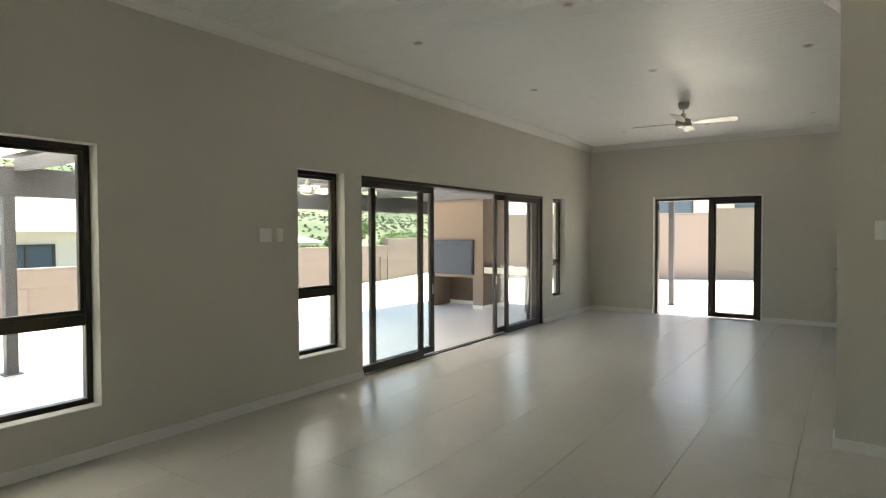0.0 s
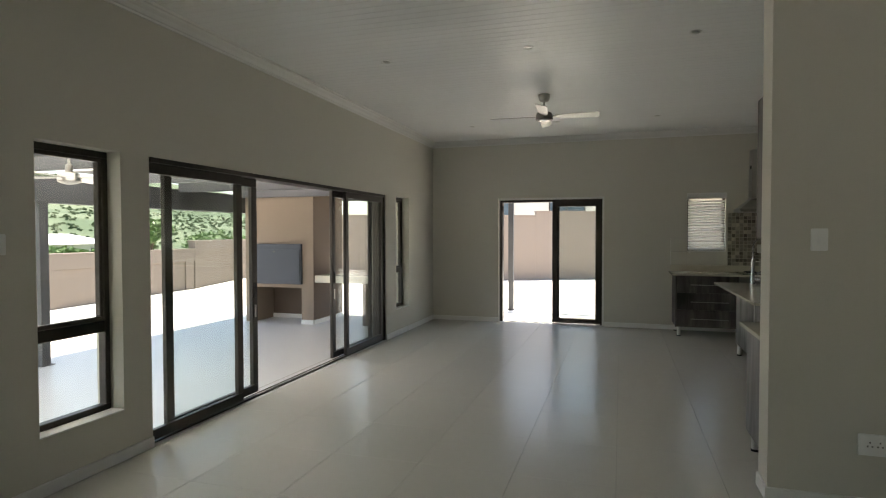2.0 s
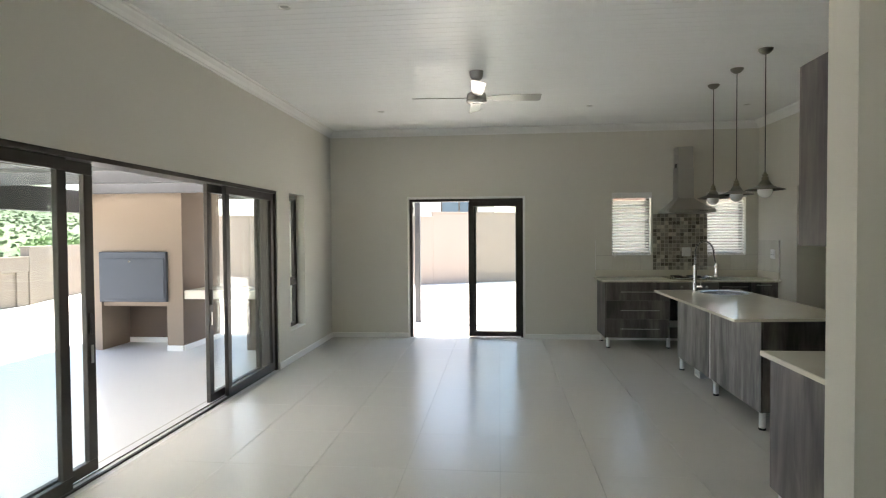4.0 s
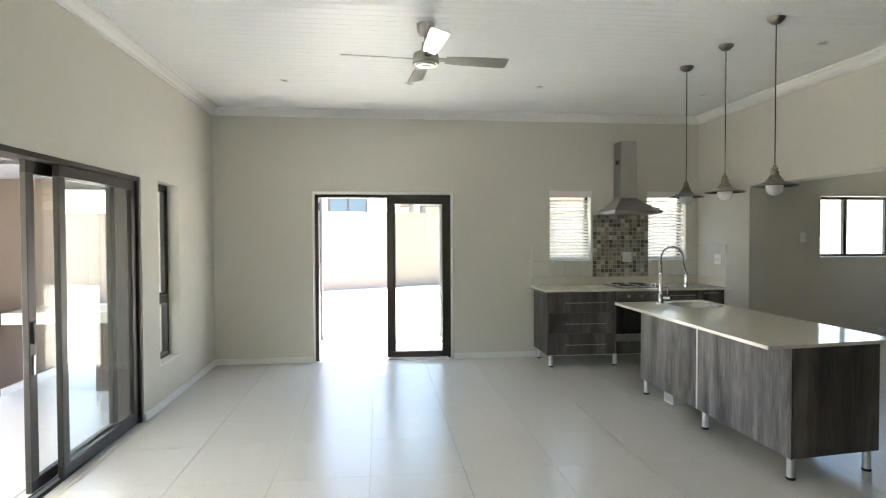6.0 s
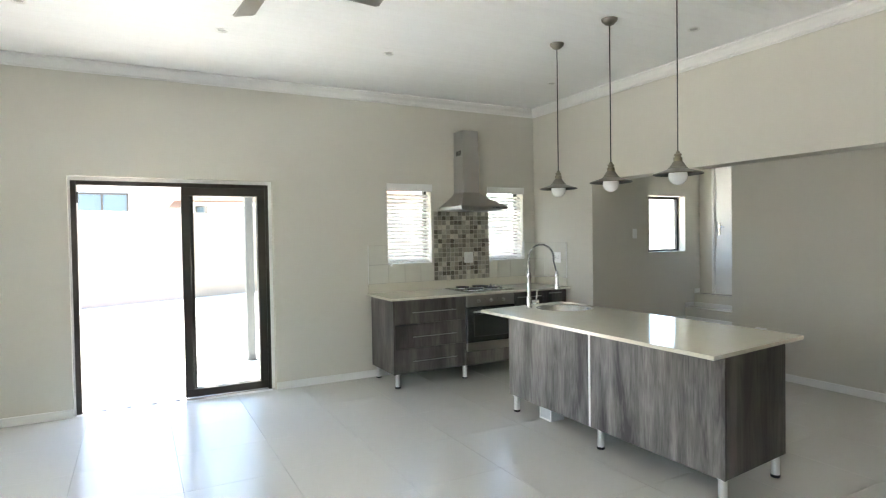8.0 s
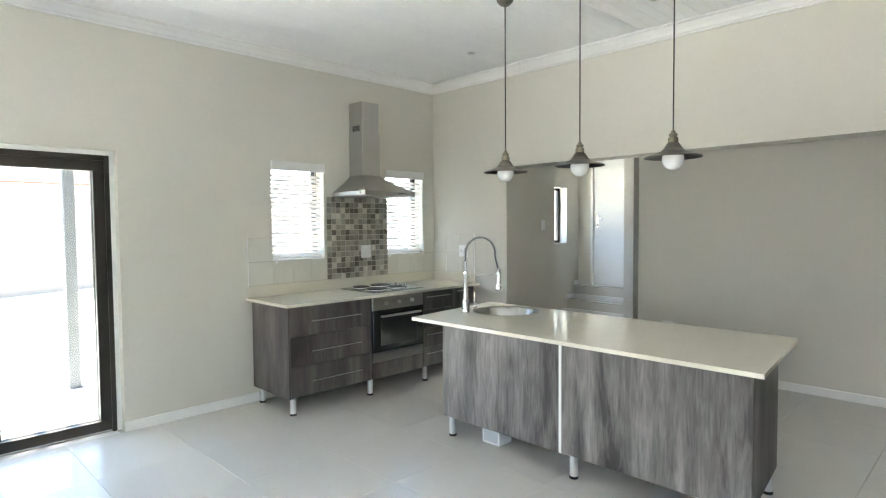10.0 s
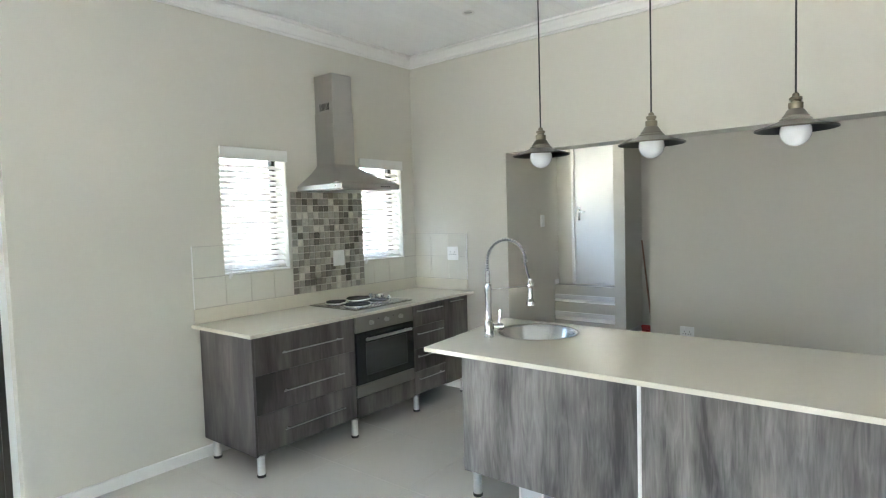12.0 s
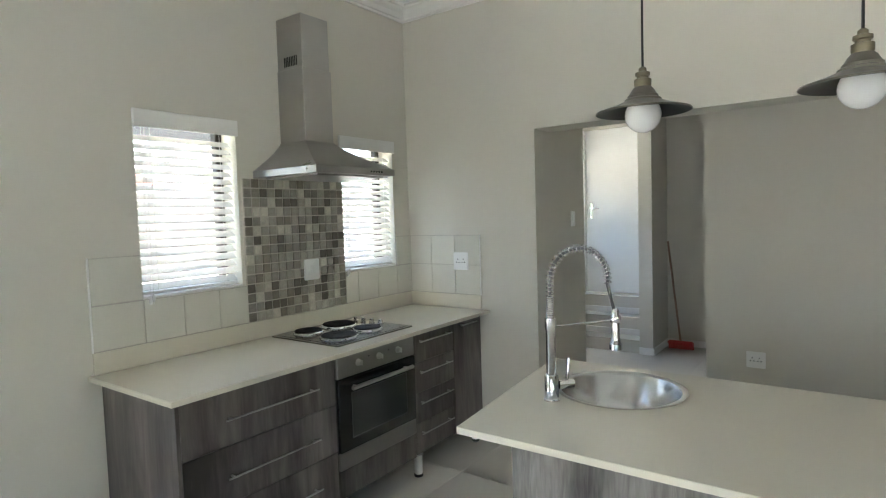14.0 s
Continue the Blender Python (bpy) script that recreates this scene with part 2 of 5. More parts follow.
def wall(axis, at, thick, u0, u1, z0, z1, holes=()):
    """A wall with openings. axis 'x': the wall stands at x from at to at+thick and runs along y. Holes: (u0, u1, z0, z1)."""
    us = sorted({u0, u1, *[h[0] for h in holes], *[h[1] for h in holes]})
    zs = sorted({z0, z1, *[h[2] for h in holes], *[h[3] for h in holes]})
    us, zs = [u for u in us if u0 <= u <= u1], [z for z in zs if z0 <= z <= z1]

    def full(i, j):
        if not (0 <= i < len(us) - 1 and 0 <= j < len(zs) - 1):
            return False
        u, z = (us[i] + us[i + 1]) / 2, (zs[j] + zs[j + 1]) / 2
        return not any(h[0] < u < h[1] and h[2] < z < h[3] for h in holes)

    bm = bmesh.new()
    pt = (lambda d, u, z: (d, u, z)) if axis == "x" else (lambda d, u, z: (u, d, z))
    a, c = at, at + thick
    for i in range(len(us) - 1):
        for j in range(len(zs) - 1):
            if not full(i, j):
                continue
            p, q, r, s = us[i], us[i + 1], zs[j], zs[j + 1]
            quads = [[pt(a, p, r), pt(a, q, r), pt(a, q, s), pt(a, p, s)], [pt(c, p, r), pt(c, q, r), pt(c, q, s), pt(c, p, s)]]
            for di, dj, (e, f) in ((-1, 0, ((p, r), (p, s))), (1, 0, ((q, r), (q, s))), (0, -1, ((p, r), (q, r))), (0, 1, ((p, s), (q, s)))):
                if not full(i + di, j + dj):
                    quads.append([pt(a, *e), pt(a, *f), pt(c, *f), pt(c, *e)])
            for quad in quads:
                bm.faces.new([bm.verts.new(v) for v in quad])
    bmesh.ops.remove_doubles(bm, verts=bm.verts, dist=1e-5)
    return bm


def moulding(profile, start, end, out, bm=None):
    """A straight length of trim: profile of (distance from the wall, height), swept from start to end; out points into the room."""
    b = bmesh.new()
    o = Vector((*out, 0))
    rows = [[b.verts.new(Vector(p) + o * d + Vector((0, 0, h))) for d, h in profile] for p in (start, end)]
    n = len(profile)
    for k in range(n):
        b.faces.new((rows[0][k], rows[0][(k + 1) % n], rows[1][(k + 1) % n], rows[1][k]))
    b.faces.new(rows[0][::-1])
    b.faces.new(rows[1])
    return merge(bm, b)


# ---- the shell of the house ----
L, R, B, S, TOP = -3.437, 2.815, 10.512, -4.0, 3.14
T = 0.23
WIN_A, WIN_B, WIN_C = (-0.25, 1.495, 0.34, 2.083), (3.195, 3.79, 0.34, 2.083), (8.74, 9.29, 0.39, 2.09)
SLIDE = (4.035, 8.36, -0.01, 2.085)
BACK = (-2.25, -0.485, -0.01, 2.135)
V1, V2 = (0.772, 1.327, 1.245, 2.145), (2.10, 2.64, 1.245, 2.14)
PIER_Y0, PIER_Y1, PIER_X = 4.40, 4.62, 0.585
OPEN_END, LINTEL = 9.44, 2.145
GREY_X, DOOR_X, NORTH2 = 4.17, 6.36, 10.80

structure("wall_west", wall("x", L - T, T, S, B + T, -0.25, 3.3, [WIN_A, WIN_B, WIN_C, SLIDE]), PAINT, "greige painted plaster wall with windows and sliding doors", "wall")
structure("wall_north", wall("y", B, T, L, R + 0.935, -0.25, 3.3, [BACK, V1, V2]), PAINT, "greige painted plaster wall behind the stove", "wall")
# the hole in the south wall is for an added, unseen light opening
structure("wall_south", wall("y", S - T, T, L - T, 6.6, -0.25, 3.3, [(2.4, 5.0, 0.0, 2.1)]), PAINT, "plain greige wall that closes the lounge", "wall")
structure("wall_east", wall("x", R, T, PIER_Y1, B, 0, 3.3, [(5.3, OPEN_END, -0.01, LINTEL)]), PAINT, "greige wall with a wide opening to the passage", "wall")
structure("wall_pier", wall("y", PIER_Y0, PIER_Y1 - PIER_Y0, PIER_X, 6.6, 0, 3.3), PAINT, "greige nib wall between lounge and kitchen", "wall")
structure("wall_passage_block", wall("y", OPEN_END + 0.05, B - OPEN_END - 0.05, R + T, 3.75, 0, 2.75), PAINT, "greige wall beside the passage opening", "wall")
structure("wall_passage_grey", wall("x", GREY_X, T, PIER_Y1, 8.68, 0, 2.75), PAINT, "plain greige wall of the passage", "wall")
structure("wall_passage_north", wall("y", NORTH2, T, R + 0.935, 6.6, -0.25, 2.75, [(4.70, 6.02, 1.25, 2.12)]), PAINT, "greige passage wall with a small window", "wall")
structure("wall_passage_east", wall("x", DOOR_X, T, PIER_Y1, NORTH2, 0, 2.75, [(9.74, 10.57, 0.57, 2.60)]), PAINT, "greige end wall of the passage with a door", "wall")
structure("wall_passage_nib", wall("y", 9.538, 0.145, 5.75, DOOR_X, 0, 2.75), PAINT, "short greige nib wall beside the steps", "wall")
structure("wall_lounge_east", wall("x", 6.6, T, S, B, -0.25, 3.3), PAINT, "plain greige wall that closes the lounge", "wall")
structure("passage_ceiling", box(R + T, 6.6, PIER_Y1, NORTH2, 2.75, 2.9), WHITE, "flat white passage ceiling", "ceiling")

# boarded ceiling, one mesh
bm = bmesh.new()
y = S
while y < B:
    y1 = min(y + 0.098, B)
    box(L, R if y >= PIER_Y0 else 6.6, y, y1 - 0.0, TOP, TOP + 0.05, 0.002 if y1 - y > 0.02 else 0, bm)
    y += 0.098
structure("ceiling", bm, CEIL, "white tongue and groove boarded ceiling", "ceiling")
# Unseen eaves: short over the back door, deeper to block sun at the passage window.
bm = box(L - T, 6.83, S - T, 11.15, 3.3, 3.5)
box(R + 0.935, 6.83, 11.15, 11.55, 3.3, 3.5, 0, bm)
structure("roof_slab", bm, GREYMETAL, "dark house roof with unseen eaves sized to shade the north openings", "roof")

COVE = [(0, 0), (0.0, -0.095), (0.012, -0.095), (0.016, -0.08), (0.026, -0.076), (0.045, -0.05), (0.07, -0.03), (0.078, -0.018), (0.095, -0.014), (0.1, 0)]
bm = moulding(COVE, (L, S, TOP), (L, B, TOP), (1, 0))
moulding(COVE, (L, B, TOP), (R, B, TOP), (0, -1), bm)
moulding(COVE, (R, PIER_Y1, TOP), (R, B, TOP), (-1, 0), bm)
moulding(COVE, (PIER_X - 0.1, PIER_Y0, TOP), (6.6, PIER_Y0, TOP), (0, -1), bm)
moulding(COVE, (PIER_X, PIER_Y0 - 0.1, TOP), (PIER_X, PIER_Y1 + 0.1, TOP), (-1, 0), bm)
moulding(COVE, (PIER_X, PIER_Y1, TOP), (R, PIER_Y1, TOP), (0, 1), bm)
structure("cornice", bm, WHITE, "white moulded plaster cornice", "cornice")

SKIRT = [(0, 0), (0, 0.075), (0.008, 0.075), (0.013, 0.07), (0.014, 0)]
bm = moulding(SKIRT, (L, S, 0), (L, SLIDE[0], 0), (1, 0))
moulding(SKIRT, (L, SLIDE[1], 0), (L, B, 0), (1, 0), bm)
moulding(SKIRT, (L, B, 0), (BACK[0], B, 0), (0, -1), bm)
moulding(SKIRT, (BACK[1], B, 0), (R, B, 0), (0, -1), bm)
moulding(SKIRT, (R, OPEN_END, 0), (R, B, 0), (-1, 0), bm)
moulding(SKIRT, (PIER_X - 0.013, PIER_Y0, 0), (6.6, PIER_Y0, 0), (0, -1), bm)
moulding(SKIRT, (PIER_X, PIER_Y0 - 0.013, 0), (PIER_X, PIER_Y1, 0), (-1, 0), bm)
moulding(SKIRT, (GREY_X, PIER_Y1, 0), (GREY_X, 8.68, 0), (-1, 0), bm)
moulding(SKIRT, (R + T, OPEN_END + 0.05, 0), (3.75, OPEN_END + 0.05, 0), (0, -1), bm)
moulding(SKIRT, (DOOR_X, PIER_Y1, 0), (DOOR_X, 9.538, 0), (-1, 0), bm)
moulding(SKIRT, (5.75, 9.538, 0), (5.75, 9.683, 0), (-1, 0), bm)
moulding(SKIRT, (5.75, 9.538, 0), (DOOR_X, 9.538, 0), (0, -1), bm)
moulding(SKIRT, (3.75, NORTH2, 0), (5.75, NORTH2, 0), (0, -1), bm)
structure("baseboard", bm, WHITE, "low white painted skirting board", "baseboard")

floor = structure("floor", box(L - T, 6.6, S, NORTH2, -0.2, -0.006), GROUT, "pale glazed floor tiles with thin dark joints", "floor")


# ---- windows and doors ----
def pane(parent, x0, x1, y0, y1, z0, z1):
    p = part("pane", box(x0, x1, y0, y1, z0, z1), GLASS, parent)
    p.visible_shadow = False
    return p


def bars(ax, d0, d1, u0, u1, z0, z1, w, bm=None, bevel=0.004):
    """Four bars of a frame in a wall's plane."""
    f = (lambda a, b, c, d: box(d0, d1, a, b, c, d, bevel, bm)) if ax == "x" else (lambda a, b, c, d: box(a, b, d0, d1, c, d, bevel, bm))
    bm = bm if bm is not None else bmesh.new()
    f = (lambda a, b, c, d: box(d0, d1, a, b, c, d, bevel, bm)) if ax == "x" else (lambda a, b, c, d: box(a, b, d0, d1, c, d, bevel, bm))
    f(u0, u1, z1 - w, z1), f(u0, u1, z0, z0 + w), f(u0, u0 + w, z0 + w, z1 - w), f(u1 - w, u1, z0 + w, z1 - w)
    return bm


def tall_window(name, hole, label):
    y0, y1, z0, z1 = hole
    w = thing(name, (L - 0.12, (y0 + y1) / 2, z0), label, "window")
    w["kind"] = "structure"
    part("window_frame", bars("x", L - 0.17, L - 0.11, y0, y1, z0, z1, 0.042), BRONZE, w)
    zt = z0 + 0.535
    part("transom", box(L - 0.172, L - 0.105, y0 + 0.042, y1 - 0.042, zt, zt + 0.075, 0.004), BRONZE, w)
    part("sash", bars("x", L - 0.16, L - 0.115, y0 + 0.043, y1 - 0.043, zt + 0.076, z1 - 0.043, 0.028), BRONZE, w)
    pane(w, L - 0.142, L - 0.137, y0 + 0.04, y1 - 0.04, z0 + 0.04, zt)
    pane(w, L - 0.142, L - 0.137, y0 + 0.06, y1 - 0.06, zt + 0.09, z1 - 0.06)
    part("window_sill", box(L - 0.105, L + 0.004, y0, y1, z0 - 0.004, z0 + 0.006, 0.002), WHITE, w)
    return w


tall_window("window_1", WIN_A, "dark bronze aluminium window with a low transom")
tall_window("window_2", WIN_B, "narrow dark bronze aluminium window with a low transom")
tall_window("window_3", WIN_C, "narrow dark bronze aluminium window near the corner")


def sliding_leaf(parent, ax, d, u0, u1, z0, z1, name="door_leaf", handle=None, slim=False):
    st = 0.078
    if slim:
        bm = box(d - 0.02, d + 0.02, u0, u1, z1 - st, z1, 0.004)
        box(d - 0.02, d + 0.02, u0, u1, z0, z0 + st, 0.004, bm)
        box(d - 0.02, d + 0.02, u0, u0 + 0.03, z0 + st, z1 - st, 0.004, bm)
        box(d - 0.02, d + 0.02, u1 - st, u1, z0 + st, z1 - st, 0.004, bm)
        leaf = part(name, bm, BRONZE, parent)
        u0 -= 0.048
    else:
        leaf = part(name, bars(ax, d - 0.02, d + 0.02, u0, u1, z0, z1, st, None, 0.004), BRONZE, parent)
    bx = (d - 0.003, d + 0.003, u0 + st - 0.01, u1 - st + 0.01) if ax == "x" else (u0 + st - 0.01, u1 - st + 0.01, d - 0.003, d + 0.003)
    pane(leaf, *bx, z0 + st - 0.01, z1 - st + 0.01)
    if handle is not None:
        hb = box(d + 0.02, d + 0.034, handle - 0.014, handle + 0.014, 0.93, 1.07, 0.004) if ax == "x" else box(handle - 0.014, handle + 0.014, d - 0.034, d - 0.02, 0.93, 1.07, 0.004)
        part("door_handle", hb, BLACK, leaf, "black recessed door pull")
        kb = box(d + 0.02, d + 0.028, handle - 0.012, handle + 0.012, 0.74, 0.86, 0.003) if ax == "x" else box(handle - 0.012, handle + 0.012, d - 0.028, d - 0.02, 0.74, 0.86, 0.003)
        part("lock_plate", kb, STEEL, leaf, "steel lock plate")
    return leaf


d1 = thing("door_1", (L - 0.1, (SLIDE[0] + SLIDE[1]) / 2, 0), "dark bronze aluminium four-leaf sliding door, partly open", "sliding door")
d1["kind"] = "structure"
y0, y1, zt = SLIDE[0], SLIDE[1], SLIDE[3]
bm = box(L - 0.2, L - 0.04, y0, y0 + 0.012, 0.0, zt, 0.003)
box(L - 0.2, L - 0.012, y1 - 0.03, y1, 0.0, zt, 0.003, bm)
box(L - 0.2, L - 0.012, y0 + 0.03, y1 - 0.03, zt - 0.035, zt, 0.003, bm)
part("door_frame", bm, BRONZE, d1)
part("sill", box(L - 0.21, L - 0.004, y0, y1, -0.02, -0.003, 0.002), PATIOTILE, d1, "pale tiled sill")
bm = box(L - 0.072, L - 0.048, y0 + 0.012, y1 - 0.03, -0.003, 0.009, 0.001)
box(L - 0.129, L - 0.121, y0 + 0.012, y1 - 0.03, -0.003, 0.004, 0, bm)
part("track", bm, BRONZE, d1)
sliding_leaf(d1, "x", L - 0.06, y0 + 0.012, 5.14, 0.02, zt - 0.035, "fixed_leaf", None, True)
sliding_leaf(d1, "x", L - 0.125, 4.29, 5.45, 0.02, zt - 0.035, "sliding_leaf", 5.41)
sliding_leaf(d1, "x", L - 0.055, 7.17, y1 - 0.03, 0.02, zt - 0.035, "fixed_leaf")
sliding_leaf(d1, "x", L - 0.125, 6.95, 8.12, 0.02, zt - 0.035, "sliding_leaf", 6.99)

d2 = thing("door_2", ((BACK[0] + BACK[1]) / 2, B + 0.1, 0), "dark bronze aluminium two-leaf sliding door, half open", "sliding door")
d2["kind"] = "structure"
x0, x1, zt = BACK[0] + 0.017, BACK[1] - 0.034, BACK[3] - 0.034
bm = box(x0, x0 + 0.045, B + 0.07, B + 0.2, 0, zt, 0.003)
box(x1 - 0.032, x1, B + 0.07, B + 0.2, 0, zt, 0.003, bm)
box(x0 + 0.045, x1 - 0.032, B + 0.07, B + 0.2, zt - 0.04, zt, 0.003, bm)
part("door_frame", bm, BRONZE, d2)
bm = box(BACK[0], x0, B + 0.075, B + 0.15, 0, BACK[3], 0)
box(x1, BACK[1], B + 0.075, B + 0.15, 0, BACK[3], 0, bm)
box(x0, x1, B + 0.075, B + 0.15, zt, BACK[3], 0, bm)
part("plaster_bead", bm, WHITE, d2, "white plaster bead")
part("sill", box(x0, x1, B + 0.001, B + 0.228, -0.02, -0.002, 0.002), PATIOTILE, d2, "pale tiled sill")
part("track", box(x0, x1, B + 0.094, B + 0.106, -0.003, 0.008, 0.001), STEEL, d2, "thin steel floor rail")
sliding_leaf(d2, "y", B + 0.1, -1.335, x1 - 0.03, 0.016, zt - 0.04, "fixed_leaf")
sliding_leaf(d2, "y", B + 0.16, -1.30, x1 - 0.03, 0.016, zt - 0.04, "sliding_leaf")
part("stop_catch", box(x0 + 0.045, x0 + 0.06, B + 0.09, B + 0.11, 1.90, 2.0, 0.003), BLACK, d2)


def blind_window(name, hole, label):
    x0, x1, z0, z1 = hole
    w = thing(name, ((x0 + x1) / 2, B + 0.12, z0), label, "window")
    w["kind"] = "structure"
    bm = bars("y", B + 0.13, B + 0.18, x0, x1, z0, z1, 0.04)
    part("window_frame", bm, BRONZE, w)
    pane(w, x0 + 0.035, x1 - 0.035, B + 0.15, B + 0.155, z0 + 0.035, z1 - 0.035)
    part("window_sill", box(x0, x1, B - 0.004, B + 0.13, z0 - 0.004, z0 + 0.006, 0.002), WHITE, w)
    b = thing("window_blind", ((x0 + x1) / 2, B + 0.05, z1), "white wooden venetian blind with tilted slats", "blind", "kitchen window blinds")
    part("valance", box(x0 - 0.006, x1 + 0.006, B - 0.022, B - 0.003, z1 - 0.075, z1 + 0.010, 0.004), WHITE, b)
    part("head_rail", box(x0 + 0.01, x1 - 0.01, B + 0.02, B + 0.07, z1 - 0.05, z1 - 0.004, 0.003), WHITE, b)
    n = 19
    step = (z1 - z0 - 0.13) / n
    me = None
    for k in range(n):
        z = z1 - 0.1 - step * (k + 0.5)
        bm = box(x0 + 0.012, x1 - 0.012, -0.024, 0.024, -0.0014, 0.0014, 0.001)
        bmesh.ops.rotate(bm, verts=bm.verts, matrix=Euler((radians(39), 0, 0)).to_matrix())
        bmesh.ops.translate(bm, verts=bm.verts, vec=(0, B + 0.045, z))
        part("slat", bm, WHITE, b)
    part("bottom_rail", box(x0 + 0.012, x1 - 0.012, B + 0.025, B + 0.065, z0 + 0.012, z0 + 0.03, 0.004), WHITE, b)
    for fx in (0.16, 0.84):
        xx = x0 + (x1 - x0) * fx
        part("ladder_cord", tube([(xx, B + 0.018, z0 + 0.03), (xx, B + 0.018, z1 - 0.06)], 0.0016, 5), WHITE, b)
    for dx in (0.03, 0.045):
        part("pull_cord", tube([(x0 + dx, B - 0.014, z0 - 0.03), (x0 + dx, B - 0.014, z1 - 0.05)], 0.0014, 5), WHITE, b)
        part("cord_toggle", turned([(0.003, 0.03), (0.008, 0.01), (0.009, 0), (0.004, -0.008)], (x0 + dx, B - 0.014, z0 - 0.055 + dx), 10), WHITE, b, "", True)


blind_window("window_4", V1, "small dark bronze kitchen window behind a white blind")
blind_window("window_5", V2, "small dark bronze kitchen window behind a white blind")

w = thing("window_6", (5.35, NORTH2 + 0.12, 1.25), "small dark bronze passage window with two lights", "window")
w["kind"] = "structure"
part("window_frame", bars("y", NORTH2 + 0.13, NORTH2 + 0.18, 4.70, 6.02, 1.25, 2.12, 0.042), BRONZE, w)
part("mullion", box(5.30, 5.36, NORTH2 + 0.125, NORTH2 + 0.182, 1.292, 2.078, 0.003), BRONZE, w)
pane(w, 4.74, 5.98, NORTH2 + 0.15, NORTH2 + 0.155, 1.29, 2.08)
part("window_sill", box(4.70, 6.02, NORTH2 - 0.003, NORTH2 + 0.13, 1.246, 1.256, 0.002), WHITE, w)
part("stay_handle", tube([(5.37, NORTH2 + 0.115, 1.62), (5.39, NORTH2 + 0.09, 1.60), (5.40, NORTH2 + 0.09, 1.52)], 0.006, 8), BLACK, w)

# Glazed opening out of view, added only to let daylight into the lounge.
w = thing("added_light_window", (3.7, S - 0.12, 0), "unseen glazed opening added to light the lounge", "window")
w["kind"] = "structure"
part("window_frame", bars("y", S - 0.18, S - 0.12, 2.4, 5.0, 0.0, 2.1, 0.05), BRONZE, w)
part("mullion", box(3.67, 3.73, S - 0.182, S - 0.118, 0.05, 2.05, 0.003), BRONZE, w)
pane(w, 2.44, 4.96, S - 0.152, S - 0.148, 0.04, 2.06)

# passage steps and door
for k, (xa, za, zb_, ya) in enumerate(((5.75, 0.0, 0.15, 9.685), (6.0, 0.15, 0.36, 9.685), (6.22, 0.36, 0.568, 9.685))):
    st = thing("step_%d" % (k + 1), (xa, 10.3, za), "grey painted masonry step with a tiled tread", "step")
    st["kind"] = "structure"
    part("riser", box(xa + 0.004, DOOR_X - 0.002, ya, NORTH2 - 0.002, za + 0.001, zb_ - 0.012), PAINT, st)
    part("tread", box(xa - 0.004, DOOR_X - 0.002, ya, NORTH2 - 0.002, zb_ - 0.012, zb_, 0.002), TILE, st)
    if k:
        part("skirting", box(xa - 0.010, xa + 0.0035, ya, NORTH2 - 0.016, za + 0.001, za + 0.068, 0.002), WHITE, st, "white skirting at the foot of the riser")
    part("side_skirting", box(xa + 0.0, (6.0, 6.22, DOOR_X)[k] - 0.012, NORTH2 - 0.014, NORTH2 - 0.001, zb_ + 0.001, zb_ + 0.07, 0.002), WHITE, st, "white skirting on the wall")
d3 = thing("door_3", (DOOR_X + 0.06, 10.215, 0.57), "plain white painted door at the top of the steps", "door")
d3["kind"] = "structure"
part("door_frame", box(DOOR_X - 0.012, DOOR_X + 0.14, 10.535, 10.57, 0.57, 2.60, 0.003), WHITE, d3)
part("door_frame", box(DOOR_X - 0.012, DOOR_X + 0.14, 9.74, 9.77, 0.57, 2.60, 0.003), WHITE, d3)
part("door_leaf", box(DOOR_X + 0.03, DOOR_X + 0.07, 9.773, 10.532, 0.578, 2.598, 0.003), WHITE, d3)
hx = DOOR_X + 0.03
part("handle_plate", box(hx - 0.008, hx, 10.445, 10.485, 1.50, 1.70, 0.004), CHROME, d3, "chrome lever handle plate")
part("door_handle", tube([(hx - 0.004, 10.465, 1.63), (hx - 0.045, 10.465, 1.63), (hx - 0.05, 10.44, 1.63), (hx - 0.05, 10.35, 1.625)], 0.009, 10), CHROME, d3, "chrome lever handle", True)
part("keyhole", turned([(0.008, 0), (0.008, 0.004)], (hx - 0.011, 10.465, 1.545), 12, None, "x"), BLACK, d3)


# ---- kitchen: stove run ----
TOPZ = 0.93
CAB0, FRONT = 0.14, 9.885


def leg(parent, x, y, h):
    bm = turned([(0.025, 0.015), (0.025, h - 0.006), (0.033, h - 0.005), (0.033, h)], (x, y, 0), 18)
    lg = part("leg", bm, LEGSTEEL, parent, "round polished steel leg", True)
    part("foot", turned([(0.027, 0.0), (0.029, 0.005), (0.028, 0.015), (0.025, 0.017)], (x, y, 0), 18), BLACK, lg, "black plastic foot", True)


def bar_handle(parent, x0, x1, y, z):
    bm = tube([(x0, y - 0.028, z), (x1, y - 0.028, z)], 0.0044, 8)
    for x in (x0 + 0.03, x1 - 0.03):
        tube([(x, y, z), (x, y - 0.028, z)], 0.005, 8, bm)
    part("handle", bm, STEEL, parent, "thin steel bar handle", True)


